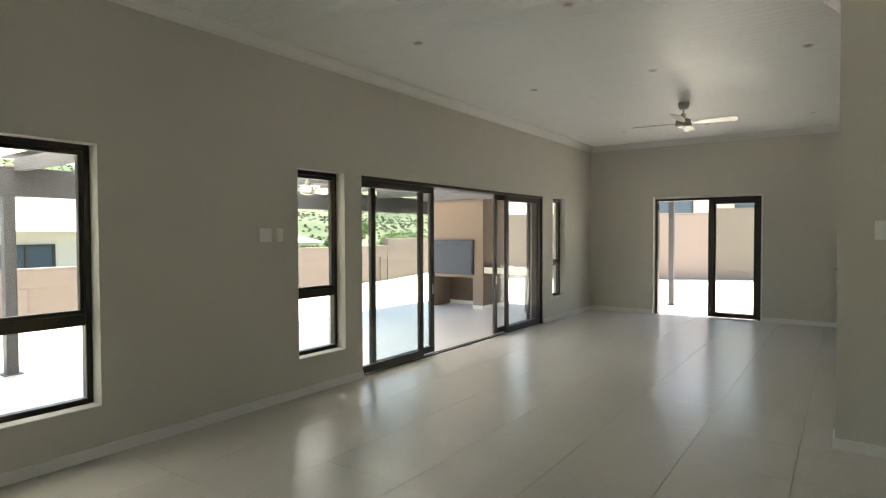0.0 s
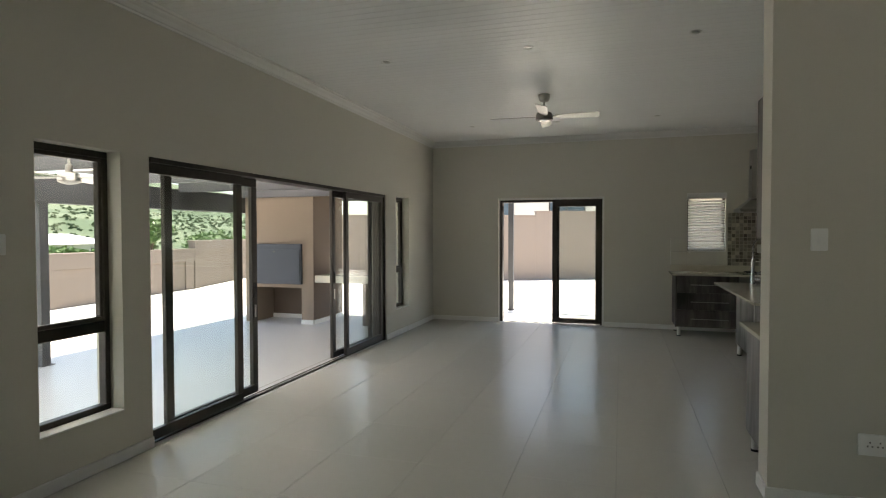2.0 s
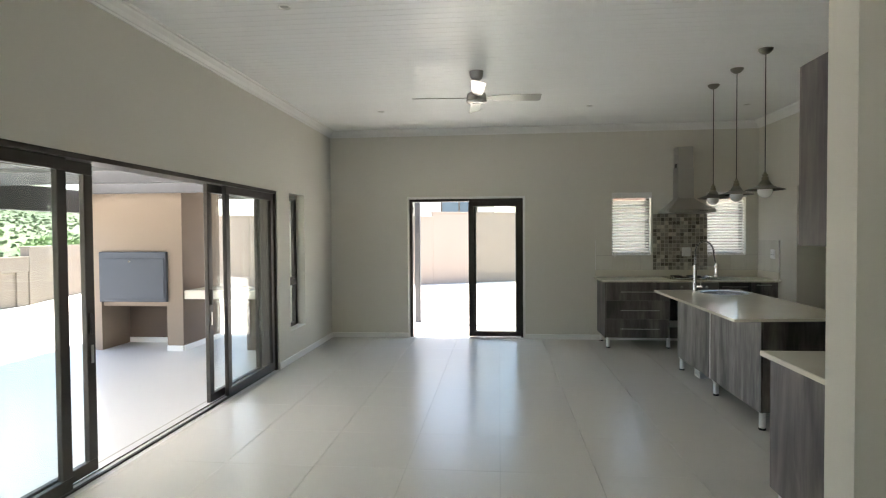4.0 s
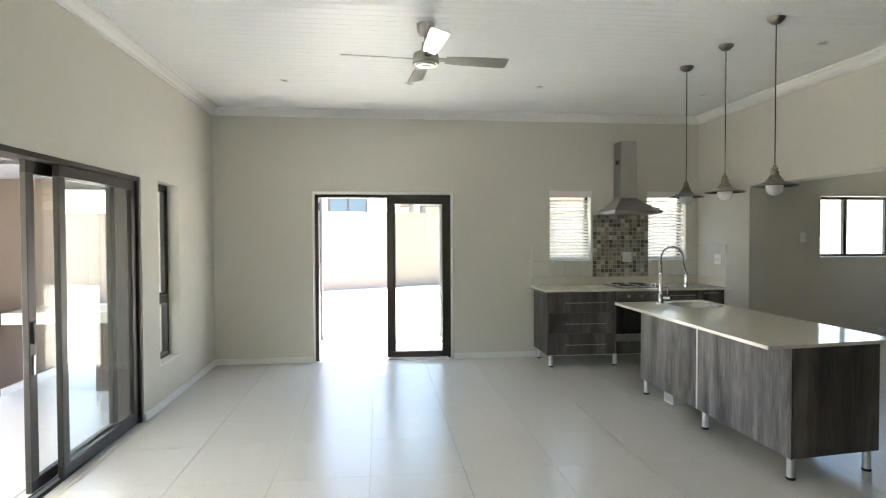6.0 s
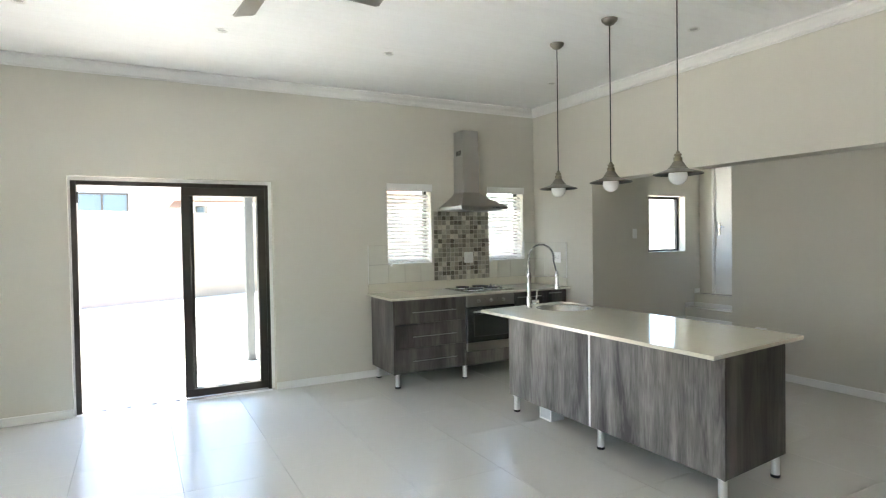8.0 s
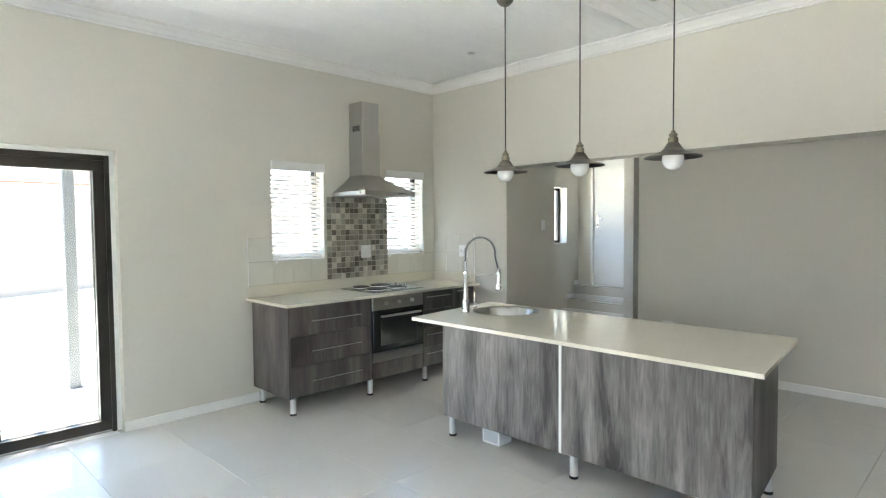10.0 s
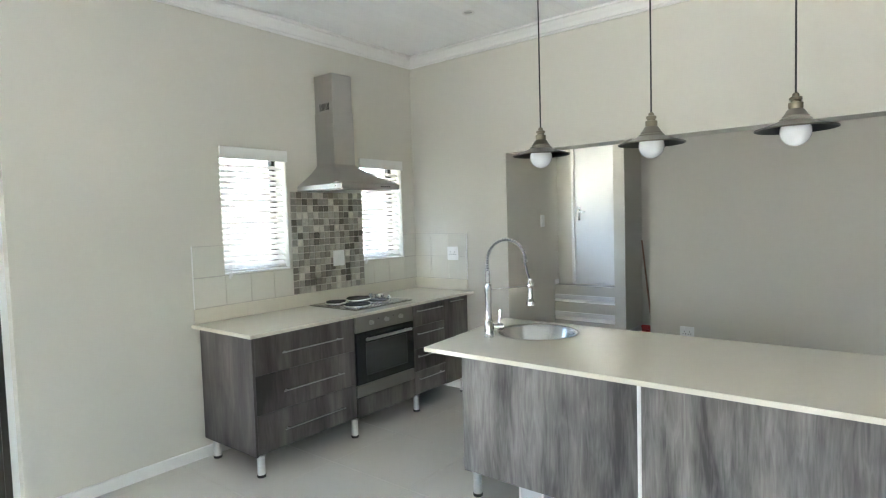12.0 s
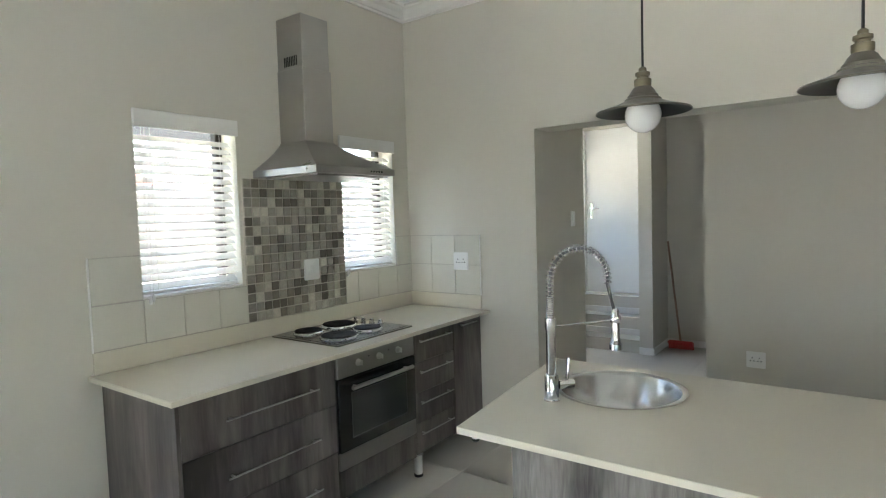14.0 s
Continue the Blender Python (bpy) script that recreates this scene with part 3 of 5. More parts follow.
def drawer_unit(x0, x1, n, label, legs):
    u = thing("drawer_cabinet", ((x0 + x1) / 2, 10.2, 0), label, "cabinet", "stove wall cabinets")
    part("body", box(x0 + 0.001, x1 - 0.001, FRONT + 0.02, B - 0.016, CAB0, TOPZ - 0.0245, 0.001), WOODV, u)
    h = (TOPZ - 0.036 - CAB0) / n
    for k in range(n):
        z1 = TOPZ - 0.03 - h * k
        d = part("drawer_front", box(x0 + 0.002, x1 - 0.002, FRONT, FRONT + 0.018, z1 - h + 0.003, z1, 0.0012), WOODV, u)
        bar_handle(d, x0 + (x1 - x0) * (0.225 if n == 3 else 0.06), x1 - (x1 - x0) * (0.16 if n == 3 else 0.13), FRONT, z1 - h * (0.52 if n == 3 else 0.31))
    for x, y in legs:
        leg(u, x, y, CAB0)
    return u


wide = drawer_unit(0.575, 1.405, 3, "wide grey-brown oak drawer cabinet on chrome legs", [(0.605, 9.913), (0.605, 10.43), (1.40, 9.913)])
part("side_panel", box(0.556, 0.574, FRONT - 0.002, B - 0.016, CAB0, TOPZ - 0.0245, 0.001), WOODV, wide)
drawer_unit(2.05, 2.465, 4, "narrow grey-brown oak cabinet with four drawers", [(2.09, 9.913)])
u = thing("door_cabinet", (2.63, 10.2, 0), "narrow grey-brown oak cabinet with one tall door", "cabinet", "stove wall cabinets")
part("body", box(2.467, 2.808, FRONT + 0.02, B - 0.016, CAB0, TOPZ - 0.0245, 0.001), WOODV, u)
d = part("door", box(2.469, 2.80, FRONT, FRONT + 0.018, CAB0 + 0.002, TOPZ - 0.03, 0.0012), WOODV, u)
bar_handle(d, 2.52, 2.71, FRONT, TOPZ - 0.065)
leg(u, 2.74, 9.913, CAB0)

# built-in oven
ov = thing("built_in_oven", (1.745, 10.1, 0.29), "stainless steel built-in oven with a black glass door", "oven")
OX0, OX1 = 1.41, 2.045
part("housing", box(OX0 + 0.004, OX1 - 0.004, FRONT + 0.012, 10.45, 0.285, TOPZ - 0.03, 0.001), BLACK, ov)
part("control_panel", box(OX0 + 0.004, OX1 - 0.004, FRONT - 0.008, FRONT + 0.012, 0.775, TOPZ - 0.03, 0.003), OVENSTEEL, ov, "brushed steel control panel")
for k, x in enumerate((1.567, 1.73, 1.89)):
    kn = part("knob", turned([(0.019, 0), (0.019, 0.004), (0.015, 0.006), (0.013, 0.024), (0.010, 0.026)], (x, FRONT - 0.008, 0.835), 20, None, "y"), STEEL, ov, "steel oven knob", True)
    part("pointer", box(x - 0.003, x + 0.003, FRONT - 0.041, FRONT - 0.036, 0.822, 0.85, 0.001), STEEL, kn)
for x in (1.65, 1.81):
    part("indicator", turned([(0.005, 0), (0.004, 0.003)], (x, FRONT - 0.0085, 0.852), 10, None, "y"), BLACK, ov)
dr = part("oven_door", box(OX0 + 0.006, OX1 - 0.006, FRONT - 0.014, FRONT + 0.010, 0.385, 0.768, 0.004), BLACKGLASS, ov, "black glass oven door")
part("inner_window", box(OX0 + 0.096, OX1 - 0.096, FRONT - 0.0155, FRONT - 0.0142, 0.451, 0.684), material("smoked_oven_window", (0.036, 0.038, 0.034), 0.06, vary=0.1, scale=6, bump=0), dr, "smoked inner window")
part("window_trim", bars("y", FRONT - 0.0165, FRONT - 0.0145, OX0 + 0.09, OX1 - 0.09, 0.445, 0.69, 0.006, None, 0), BLACK, dr)
bm = tube([(OX0 + 0.07, FRONT - 0.05, 0.722), (OX1 - 0.07, FRONT - 0.05, 0.722)], 0.011, 12)
for x in (OX0 + 0.11, OX1 - 0.11):
    tube([(x, FRONT - 0.014, 0.722), (x, FRONT - 0.05, 0.722)], 0.007, 10, bm)
part("door_handle", bm, STEEL, dr, "round steel towel-bar handle", True)
part("lower_trim", box(OX0 + 0.004, OX1 - 0.004, FRONT - 0.008, FRONT + 0.012, 0.292, 0.38, 0.003), OVENSTEEL, ov, "brushed steel lower trim")
u = thing("oven_plinth_panel", (1.745, 9.9, CAB0), "grey oak panel below the oven", "cabinet panel")
part("panel", box(OX0 + 0.002, OX1 - 0.002, FRONT, FRONT + 0.018, CAB0, 0.286, 0.0012), WOODV, u)
part("shelf", box(OX0 + 0.002, OX1 - 0.002, FRONT + 0.02, B - 0.016, 0.262, 0.284), WOODV, u)

# stove worktop with upstand
wt = thing("worktop", (1.67, 10.15, 0.9), "cream quartz worktop with a low upstand along the wall", "worktop")
part("slab", box(0.505, R - 0.002, 9.81, B - 0.002, TOPZ - 0.024, TOPZ, 0.003, None, 2), QUARTZ, wt)
part("upstand", box(0.53, R - 0.016, B - 0.016, B - 0.001, TOPZ, 1.03, 0.002), QUARTZ, wt)
part("upstand", box(R - 0.016, R - 0.001, 9.875, B - 0.001, TOPZ, 1.03, 0.002), QUARTZ, wt)

# hob
hob = thing("hob", (1.76, 10.14, TOPZ), "stainless steel electric hob with four solid plates", "hob")
bm = box(1.46, 2.085, 9.915, 10.46, TOPZ, TOPZ + 0.009, 0.004, None, 2)
part("tray", bm, HOBSTEEL, hob)
part("tray_well", box(1.485, 2.06, 9.94, 10.435, TOPZ + 0.009, TOPZ + 0.0105, 0.001), HOBSTEEL, hob, "pressed steel field")
for x, y, r in ((1.625, 10.075, 0.1), (1.625, 10.33, 0.08), (1.865, 10.085, 0.08), (1.865, 10.325, 0.1)):
    pl = part("hot_plate", turned([(r, 0.0), (r, 0.017), (r - 0.004, 0.02), (r * 0.35, 0.02), (r * 0.32, 0.0175), (0.001, 0.0175)], (x, y, TOPZ + 0.008), 32), IRON, hob, "black cast iron hot plate", True)
    part("rim", turned([(r + 0.009, 0), (r + 0.007, 0.009), (r + 0.001, 0.012), (r + 0.001, 0)], (x, y, TOPZ + 0.009), 32), CHROME, pl, "chrome rim", True)
for k in range(4):
    y = 10.13 + 0.073 * k
    part("knob", turned([(0.019, 0), (0.019, 0.006), (0.015, 0.008), (0.014, 0.027), (0.01, 0.03)], (2.03, y, TOPZ + 0.009), 14), CHROME, hob, "chrome hob knob", True)

# cooker hood
hd = thing("cooker_hood", (1.735, B, 1.845), "stainless steel chimney cooker hood on the wall", "cooker hood")
HX0, HX1, HY = 1.428, 2.045, B - 0.53
part("rim", box(HX0, HX1, HY, B - 0.001, 1.845, 1.885, 0.002), STEEL, hd)
bm = bmesh.new()
lo = [(HX0 + 0.004, HY + 0.004, 1.885), (HX1 - 0.004, HY + 0.004, 1.885), (HX1 - 0.004, B - 0.002, 1.885), (HX0 + 0.004, B - 0.002, 1.885)]
cx0, cx1, cy = 1.632, 1.85, B - 0.225
N = 8
rows = []
for k in range(N + 1):
    f = k / N
    z = 1.885 + 0.17 * f
    w_ = 1 - (1 - f) ** 1.25
    rows.append([bm.verts.new((a + (c - a) * w_, b + (d - b) * w_, z)) for (a, b, _), (c, d) in zip(lo, ((cx0, cy), (cx1, cy), (cx1, B - 0.002), (cx0, B - 0.002)))])
for p, q in zip(rows, rows[1:]):
    for k in range(4):
        bm.faces.new((p[k], p[(k + 1) % 4], q[(k + 1) % 4], q[k]))
bm.faces.new(rows[0][::-1]), bm.faces.new(rows[-1])
part("canopy", bm, STEEL, hd)
part("lower_chimney", box(cx0, cx1, cy, B - 0.001, 2.052, 2.475, 0.003), STEEL, hd)
ch = part("upper_chimney", box(cx0 + 0.006, cx1 - 0.006, cy + 0.006, B - 0.001, 2.47, 2.775, 0.003), STEEL, hd)
for k in range(8):
    y = cy + 0.05 + 0.015 * k
    part("vent_slot", box(cx0 + 0.0035, cx0 + 0.0075, y, y + 0.007, 2.49, 2.545), BLACK, ch)
for k in range(5):
    x = 1.84 + 0.022 * k
    part("button", turned([(0.006, 0), (0.005, 0.004)], (x, HY, 1.865), 10, None, "y"), BLACK, hd)
part("filter", box(HX0 + 0.05, HX1 - 0.05, HY + 0.05, B - 0.05, 1.836, 1.8445, 0.002), STEEL, hd, "steel grease filter")

# splashback: ivory tiles and a stone mosaic
sp = thing("splashback", (0.95, B, 1.03), "ivory glazed wall tiles round the worktop", "splashback")
bl_ = box(0.535, 1.348, B - 0.006, B - 0.001, 1.03, V1[2] - 0.006)
box(0.535, V1[0] - 0.002, B - 0.006, B - 0.001, V1[2] - 0.006, 1.457, 0, bl_)
part("grout", bl_, TILEGROUT, sp)
bk = box(2.112, R - 0.008, B - 0.006, B - 0.001, 1.03, V2[2] - 0.006)
box(V2[1] + 0.002, R - 0.008, B - 0.006, B - 0.001, V2[2] - 0.006, 1.457, 0, bk)
part("grout", bk, TILEGROUT, sp)
part("grout", box(R - 0.006, R - 0.001, 9.88, B - 0.007, 1.03, 1.457), TILEGROUT, sp)


def wall_tile(parent, u0, u1, z0, z1, side):
    if side == "n":
        bm = box(u0 + 0.0015, u1 - 0.0015, B - 0.012, B - 0.005, z0 + 0.0015, z1 - 0.0015, 0.0015)
    else:
        bm = box(R - 0.012, R - 0.005, u0 + 0.0015, u1 - 0.0015, z0 + 0.0015, z1 - 0.0015, 0.0015)
    part("tile", bm, WALLTILE, parent)


zm = 1.243
for a, c in ((0.535, 0.77), (0.77, 0.972), (0.972, 1.172), (1.172, 1.348)):
    wall_tile(sp, a, c, 1.032, zm - 0.004, "n")
wall_tile(sp, 0.535, 0.768, zm, 1.456, "n")
for a, c in ((2.112, 2.23), (2.23, 2.43), (2.43, 2.64), (2.64, R - 0.012)):
    wall_tile(sp, a, c, 1.032, zm - 0.004, "n")
wall_tile(sp, 2.644, R - 0.012, zm, 1.456, "n")
for a, c in ((9.88, 10.09), (10.09, 10.30), (10.30, B - 0.014)):
    wall_tile(sp, a, c, 1.032, zm, "e")
    wall_tile(sp, a, c, zm, 1.456, "e")
part("edge_trim", box(0.529, 0.535, B - 0.013, B - 0.001, 1.03, 1.46, 0.002), WHITE, sp)
part("edge_trim", box(R - 0.013, R - 0.001, 9.874, 9.88, 1.03, 1.46, 0.002), WHITE, sp)

mo = thing("mosaic_panel", (1.73, B, 1.03), "brown and grey stone mosaic panel behind the hob", "mosaic")
part("grout", box(1.349, 2.111, B - 0.007, B - 0.001, 1.03, 1.843), material("mosaic_grout", (0.56, 0.52, 0.45), 0.9), mo)
MOS = [material("stone_%s" % n, c, 0.35, vary=0.55, scale=30, grain=150, bump=0.03, random_ob=0.2) for n, c in
       (("umber", (0.12, 0.102, 0.082)), ("taupe", (0.21, 0.186, 0.152)), ("grey", (0.30, 0.278, 0.238)), ("sand", (0.36, 0.328, 0.268)), ("cream", (0.58, 0.545, 0.465)), ("ash", (0.25, 0.228, 0.195)), ("stone", (0.40, 0.372, 0.315)))]
rnd = random.Random(4)
NX, NZ = 14, 15
pw, ph = 0.762 / NX, 0.813 / NZ
shared = []
for m in MOS:
    bm = box(-pw / 2 + 0.0033, pw / 2 - 0.0033, -0.005, 0.002, -ph / 2 + 0.0033, ph / 2 - 0.0033, 0.0012)
    me = bpy.data.meshes.new("mosaic_tile")
    bm.to_mesh(me), bm.free()
    me.materials.append(m)
    shared.append(me)
for i in range(NX):
    for j in range(NZ):
        x, z = 1.349 + pw * (i + 0.5), 1.03 + ph * (j + 0.5)
        ob = new("tile", rnd.choice(shared))
        ob.parent = mo
        ob.location = Vector((x, B - 0.008 - rnd.random() * 0.0012, z)) - ORG[mo]


def socket(x, y, z, face, label, pins=True, w=0.105, h=0.105, name="wall_socket"):
    """A white wall plate that faces -y ('s') or -x ('w') or +x ('e')."""
    s = thing(name, (x, y, z), label, "socket" if pins else "switch")
    rot = {"s": 0, "w": -90, "e": 90}[face]

    def put(n, bm, mat, par, lab=""):
        bmesh.ops.rotate(bm, verts=bm.verts, matrix=Euler((0, 0, radians(rot))).to_matrix())
        bmesh.ops.translate(bm, verts=bm.verts, vec=(x, y, z))
        return part(n, bm, mat, par, lab)

    put("plate", box(-w / 2, w / 2, -0.011, 0, -h / 2, h / 2, 0.004, None, 2), PLASTIC, s)
    if pins:
        for sx in (-0.024, 0.024):
            for dx, dz in ((0, 0.014), (-0.011, -0.008), (0.011, -0.008)):
                put("pin_hole", box(sx + dx - 0.0035, sx + dx + 0.0035, -0.0118, -0.010, dz - 0.004, dz + 0.004), BLACK, s)
            put("rocker", box(sx - 0.007, sx + 0.007, -0.0135, -0.011, 0.028, 0.042, 0.001), PLASTIC, s)
    else:
        for sx in ((-0.02, 0.02) if w > 0.09 else (0,)):
            put("rocker", box(sx - 0.012, sx + 0.012, -0.0145, -0.011, -0.022, 0.022, 0.0015), PLASTIC, s)
    return s


socket(1.815, B - 0.012, 1.29, "s", "white isolator switch plate on the mosaic", False, 0.122, 0.13, "isolator_switch")
socket(R - 0.012, 10.033, 1.27, "w", "white double socket on the tiles", True, 0.125, 0.125)
socket(GREY_X, 8.336, 0.455, "w", "white double socket on the passage wall", True, 0.128, 0.122)
socket(3.52, OPEN_END + 0.05, 1.545, "s", "white light switch by the passage", False, 0.07, 0.115, "light_switch")
socket(0.826, PIER_Y0, 1.494, "s", "white light switch on the nib wall", False, 0.085, 0.124, "light_switch")
socket(1.105, PIER_Y0, 0.372, "s", "white double socket low on the nib wall", True, 0.16, 0.12)
socket(L, 2.83, 1.475, "e", "white double light switch beside the window", False, 0.13, 0.115, "light_switch")
socket(L, 2.985, 1.475, "e", "white light switch beside the window", False, 0.075, 0.115, "light_switch")

# ---- island ----
def skew(bm):
    """The island's short sides stand a little out of square with the long ones."""
    for v in bm.verts:
        v.co.y += 0.11 * (v.co.x - 0.925)
    return bm


isl = thing("kitchen_island", (1.47, 7.67, 0), "grey oak kitchen island base on chrome legs", "island")
IX0, IX1, IY0, IY1, IZ0, IZ1 = 1.17, 1.86, 6.578, 8.70, 0.145, 0.8765
bm = box(IX0 + 0.019, IX1, IY0 + 0.019, IY1 - 0.019, IZ0, IZ1)
bmesh.ops.delete(bm, geom=[f for f in bm.faces if f.normal.z > 0.5], context="FACES")
bmesh.ops.delete(bm, geom=[f for f in bm.faces if f.normal.x > 0.5], context="FACES")
part("back_panel", skew(box(IX1 - 0.018, IX1, IY0 + 0.02, IY1 - 0.02, IZ0, 0.70, 0.001)), WOODV, isl)
part("body", skew(bm), WOODV, isl)
# fronts take the paler oak, their door-side light being part of its colour
part("front_panel", skew(box(IX0, IX0 + 0.018, 7.685, IY1, IZ0 - 0.004, IZ1, 0.001)), WOODLIT, isl)
part("front_panel", skew(box(IX0, IX0 + 0.018, IY0, 7.665, IZ0 - 0.004, IZ1, 0.001)), WOODLIT, isl)
part("joint_strip", skew(box(IX0 - 0.003, IX0 + 0.018, 7.666, 7.684, IZ0 - 0.004, IZ1, 0.001)), WHITE, isl, "white joint strip")
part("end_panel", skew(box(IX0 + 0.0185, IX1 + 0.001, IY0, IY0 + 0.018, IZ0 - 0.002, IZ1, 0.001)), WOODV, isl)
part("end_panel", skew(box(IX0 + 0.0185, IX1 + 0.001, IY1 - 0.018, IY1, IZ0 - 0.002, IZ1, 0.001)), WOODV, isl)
for x, y in ((1.198, 8.655), (1.198, 7.62), (1.198, 6.642), (1.80, 6.71), (1.80, 8.72), (1.80, 7.69)):
    leg(isl, x, y, IZ0)
top = thing("island_worktop", (1.4, 7.66, 0.87), "polished cream quartz island top", "worktop")
SX, SY, SR = 1.592, 8.475, 0.235
SY0 = SY - 0.11 * (SX - 0.925)
TX0, TX1, TY0, TY1 = 0.925, 1.915, 6.49, 8.795


def holed_slab(z0, z1):
    """The rectangle of the island top with a round hole for the sink."""
    corners = [math.atan2(y - SY0, x - SX) for x in (TX0, TX1) for y in (TY0, TY1)]
    angles = sorted({*[2 * math.pi * k / 56 - math.pi for k in range(56)], *corners})
    bm = bmesh.new()
    rings = {}
    for z in (z0, z1):
        for kind in ("in", "out"):
            row = []
            for a in angles:
                c, s = math.cos(a), math.sin(a)
                if kind == "in":
                    r = SR
                else:
                    r = min([q for q in ((TX1 - SX) / c if c > 1e-9 else 9, (TX0 - SX) / c if c < -1e-9 else 9, (TY1 - SY0) / s if s > 1e-9 else 9, (TY0 - SY0) / s if s < -1e-9 else 9)])
                px_, py_ = SX + c * r, SY0 + s * r
                row.append(bm.verts.new((px_, py_ + (0.11 * (px_ - 0.925) if kind == "out" else SY - SY0), z)))
            rings[z, kind] = row
    n = len(angles)
    for k in range(n):
        m = (k + 1) % n
        for p, q in (((z0, "in"), (z0, "out")), ((z1, "out"), (z1, "in")), ((z0, "out"), (z1, "out")), ((z1, "in"), (z0, "in"))):
            bm.faces.new((rings[p][k], rings[p][m], rings[q][m], rings[q][k]))
    return bm


slab = part("slab", holed_slab(0.877, 0.90), QUARTZ, top)
part("edge_strip", box(TX0 - 0.0015, TX0 - 0.0002, TY0 + 0.004, TY1 - 0.004, 0.879, 0.898), QUARTZ, top)

sk = thing("sink", (SX, SY, 0.9), "round stainless steel sink set into the island top", "sink")
part("bowl", turned([(0.25, 0.001), (0.252, 0.004), (0.243, 0.006), (0.228, 0.001), (0.222, -0.01), (0.205, -0.1), (0.18, -0.15), (0.13, -0.168), (0.04, -0.172), (0.001, -0.172),
                     ], (SX, SY, 0.90), 48, None, "z", False), BOWL, sk, "", True)
part("drain", turned([(0.04, 0.0), (0.042, 0.003), (0.03, 0.002), (0.001, 0.001)], (SX, SY, 0.729), 24), CHROME, sk, "chrome drain", True)

TX, TY = 1.336, 8.644
DX, DY = math.cos(radians(-50)), math.sin(radians(-50))
tp = thing("sink_mixer_tap", (TX, TY, 0.9), "chrome spring-neck mixer tap beside the sink", "tap")
part("collar_spring", turned([(0.0155, 0.31 + 0.004 * k) if k % 2 else (0.0132, 0.31 + 0.004 * k) for k in range(21)], (TX, TY, 0.90), 16), CHROME, tp, "tight coil above the pipe", True)
part("base", turned([(0.03, 0), (0.03, 0.005), (0.0265, 0.008), (0.0265, 0.094), (0.024, 0.098)], (TX, TY, 0.90), 28), CHROME, tp, "", True)
part("lower_pipe", turned([(0.0185, 0.095), (0.0185, 0.265), (0.0215, 0.272), (0.0215, 0.308), (0.014, 0.312)], (TX, TY, 0.90), 24), CHROME, tp, "", True)
pts = [(TX, TY, 1.2), (TX, TY, 1.29)]
for k in range(27):
    a = math.pi - math.pi * 1.05 * k / 26
    s_ = 0.11 + 0.11 * math.cos(a)
    pts.append((TX + DX * s_, TY + DY * s_, 1.345 + 0.12 * math.sin(a)))
for s_, z in ((0.226, 1.295), (0.233, 1.265), (0.241, 1.235), (0.247, 1.205)):
    pts.append((TX + DX * s_, TY + DY * s_, z))
part("hose", tube(pts, 0.0062, 10), GREYMETAL, tp, "grey inner hose", True)
acc = 0
P = [Vector(p) for p in pts[1:-4]]
coil = []
turns = 30
tot = sum((b - a).length for a, b in zip(P, P[1:]))
for a, b in zip(P, P[1:]):
    n = max(2, int((b - a).length / tot * turns * 10))
    d = (b - a).normalized()
    side = Vector((-DY, DX, 0))
    up = d.cross(side).normalized()
    for k in range(n):
        f = k / n
        ph_ = 2 * math.pi * turns * (acc + (b - a).length * f) / tot
        coil.append(a.lerp(b, f) + (side * math.cos(ph_) + up * math.sin(ph_)) * 0.0135)
    acc += (b - a).length
part("spring", tube(coil, 0.0021, 6), CHROME, tp, "coiled chrome spring", True)
e = Vector(pts[-1])
part("spray_head", turned([(0.009, 0.03), (0.014, 0.02), (0.016, -0.02), (0.0155, -0.08), (0.02, -0.10), (0.024, -0.105), (0.024, -0.125), (0.018, -0.127)], e, 20), CHROME, tp, "", True)
part("stay_bar", tube([(TX + DX * 0.02, TY + DY * 0.02, 1.178), (e[0], e[1], e[2] - 0.012)], 0.0035, 8), CHROME, tp, "", True)
part("holder_ring", turned([(0.019, -0.022), (0.0205, -0.018), (0.0205, 0.0), (0.019, 0.004)], e, 20), CHROME, tp, "", True)
hb = part("valve", tube([(TX + 0.02, TY - 0.018, 0.957), (TX + 0.062, TY - 0.058, 0.957)], 0.0195, 18), CHROME, tp, "", True)
part("lever", tube([(TX + 0.045, TY - 0.042, 0.97), (TX + 0.05, TY - 0.046, 1.055)], 0.0065, 10), CHROME, hb, "", True)
pb = thing("drain_box", (1.33, 8.35, 0), "pale plastic drain box on the floor under the island", "drain box")
part("box_shell", box(1.265, 1.40, 8.26, 8.42, 0.0, 0.125, 0.006), DRAINGREY, pb)
bm = box(1.258, 1.2645, 8.262, 8.275, 0.0, 0.123, 0.002)
box(1.258, 1.2645, 8.405, 8.418, 0.0, 0.123, 0.002, bm)
box(1.258, 1.2645, 8.275, 8.405, 0.0, 0.014, 0.002, bm)
part("front_rim", bm, PLASTIC, pb, "white raised rim")
part("waste_pipe", tube([(1.5, 8.42, 0.75), (1.5, 8.42, 0.1), (1.42, 8.36, 0.06)], 0.02, 12), PLASTIC, pb)

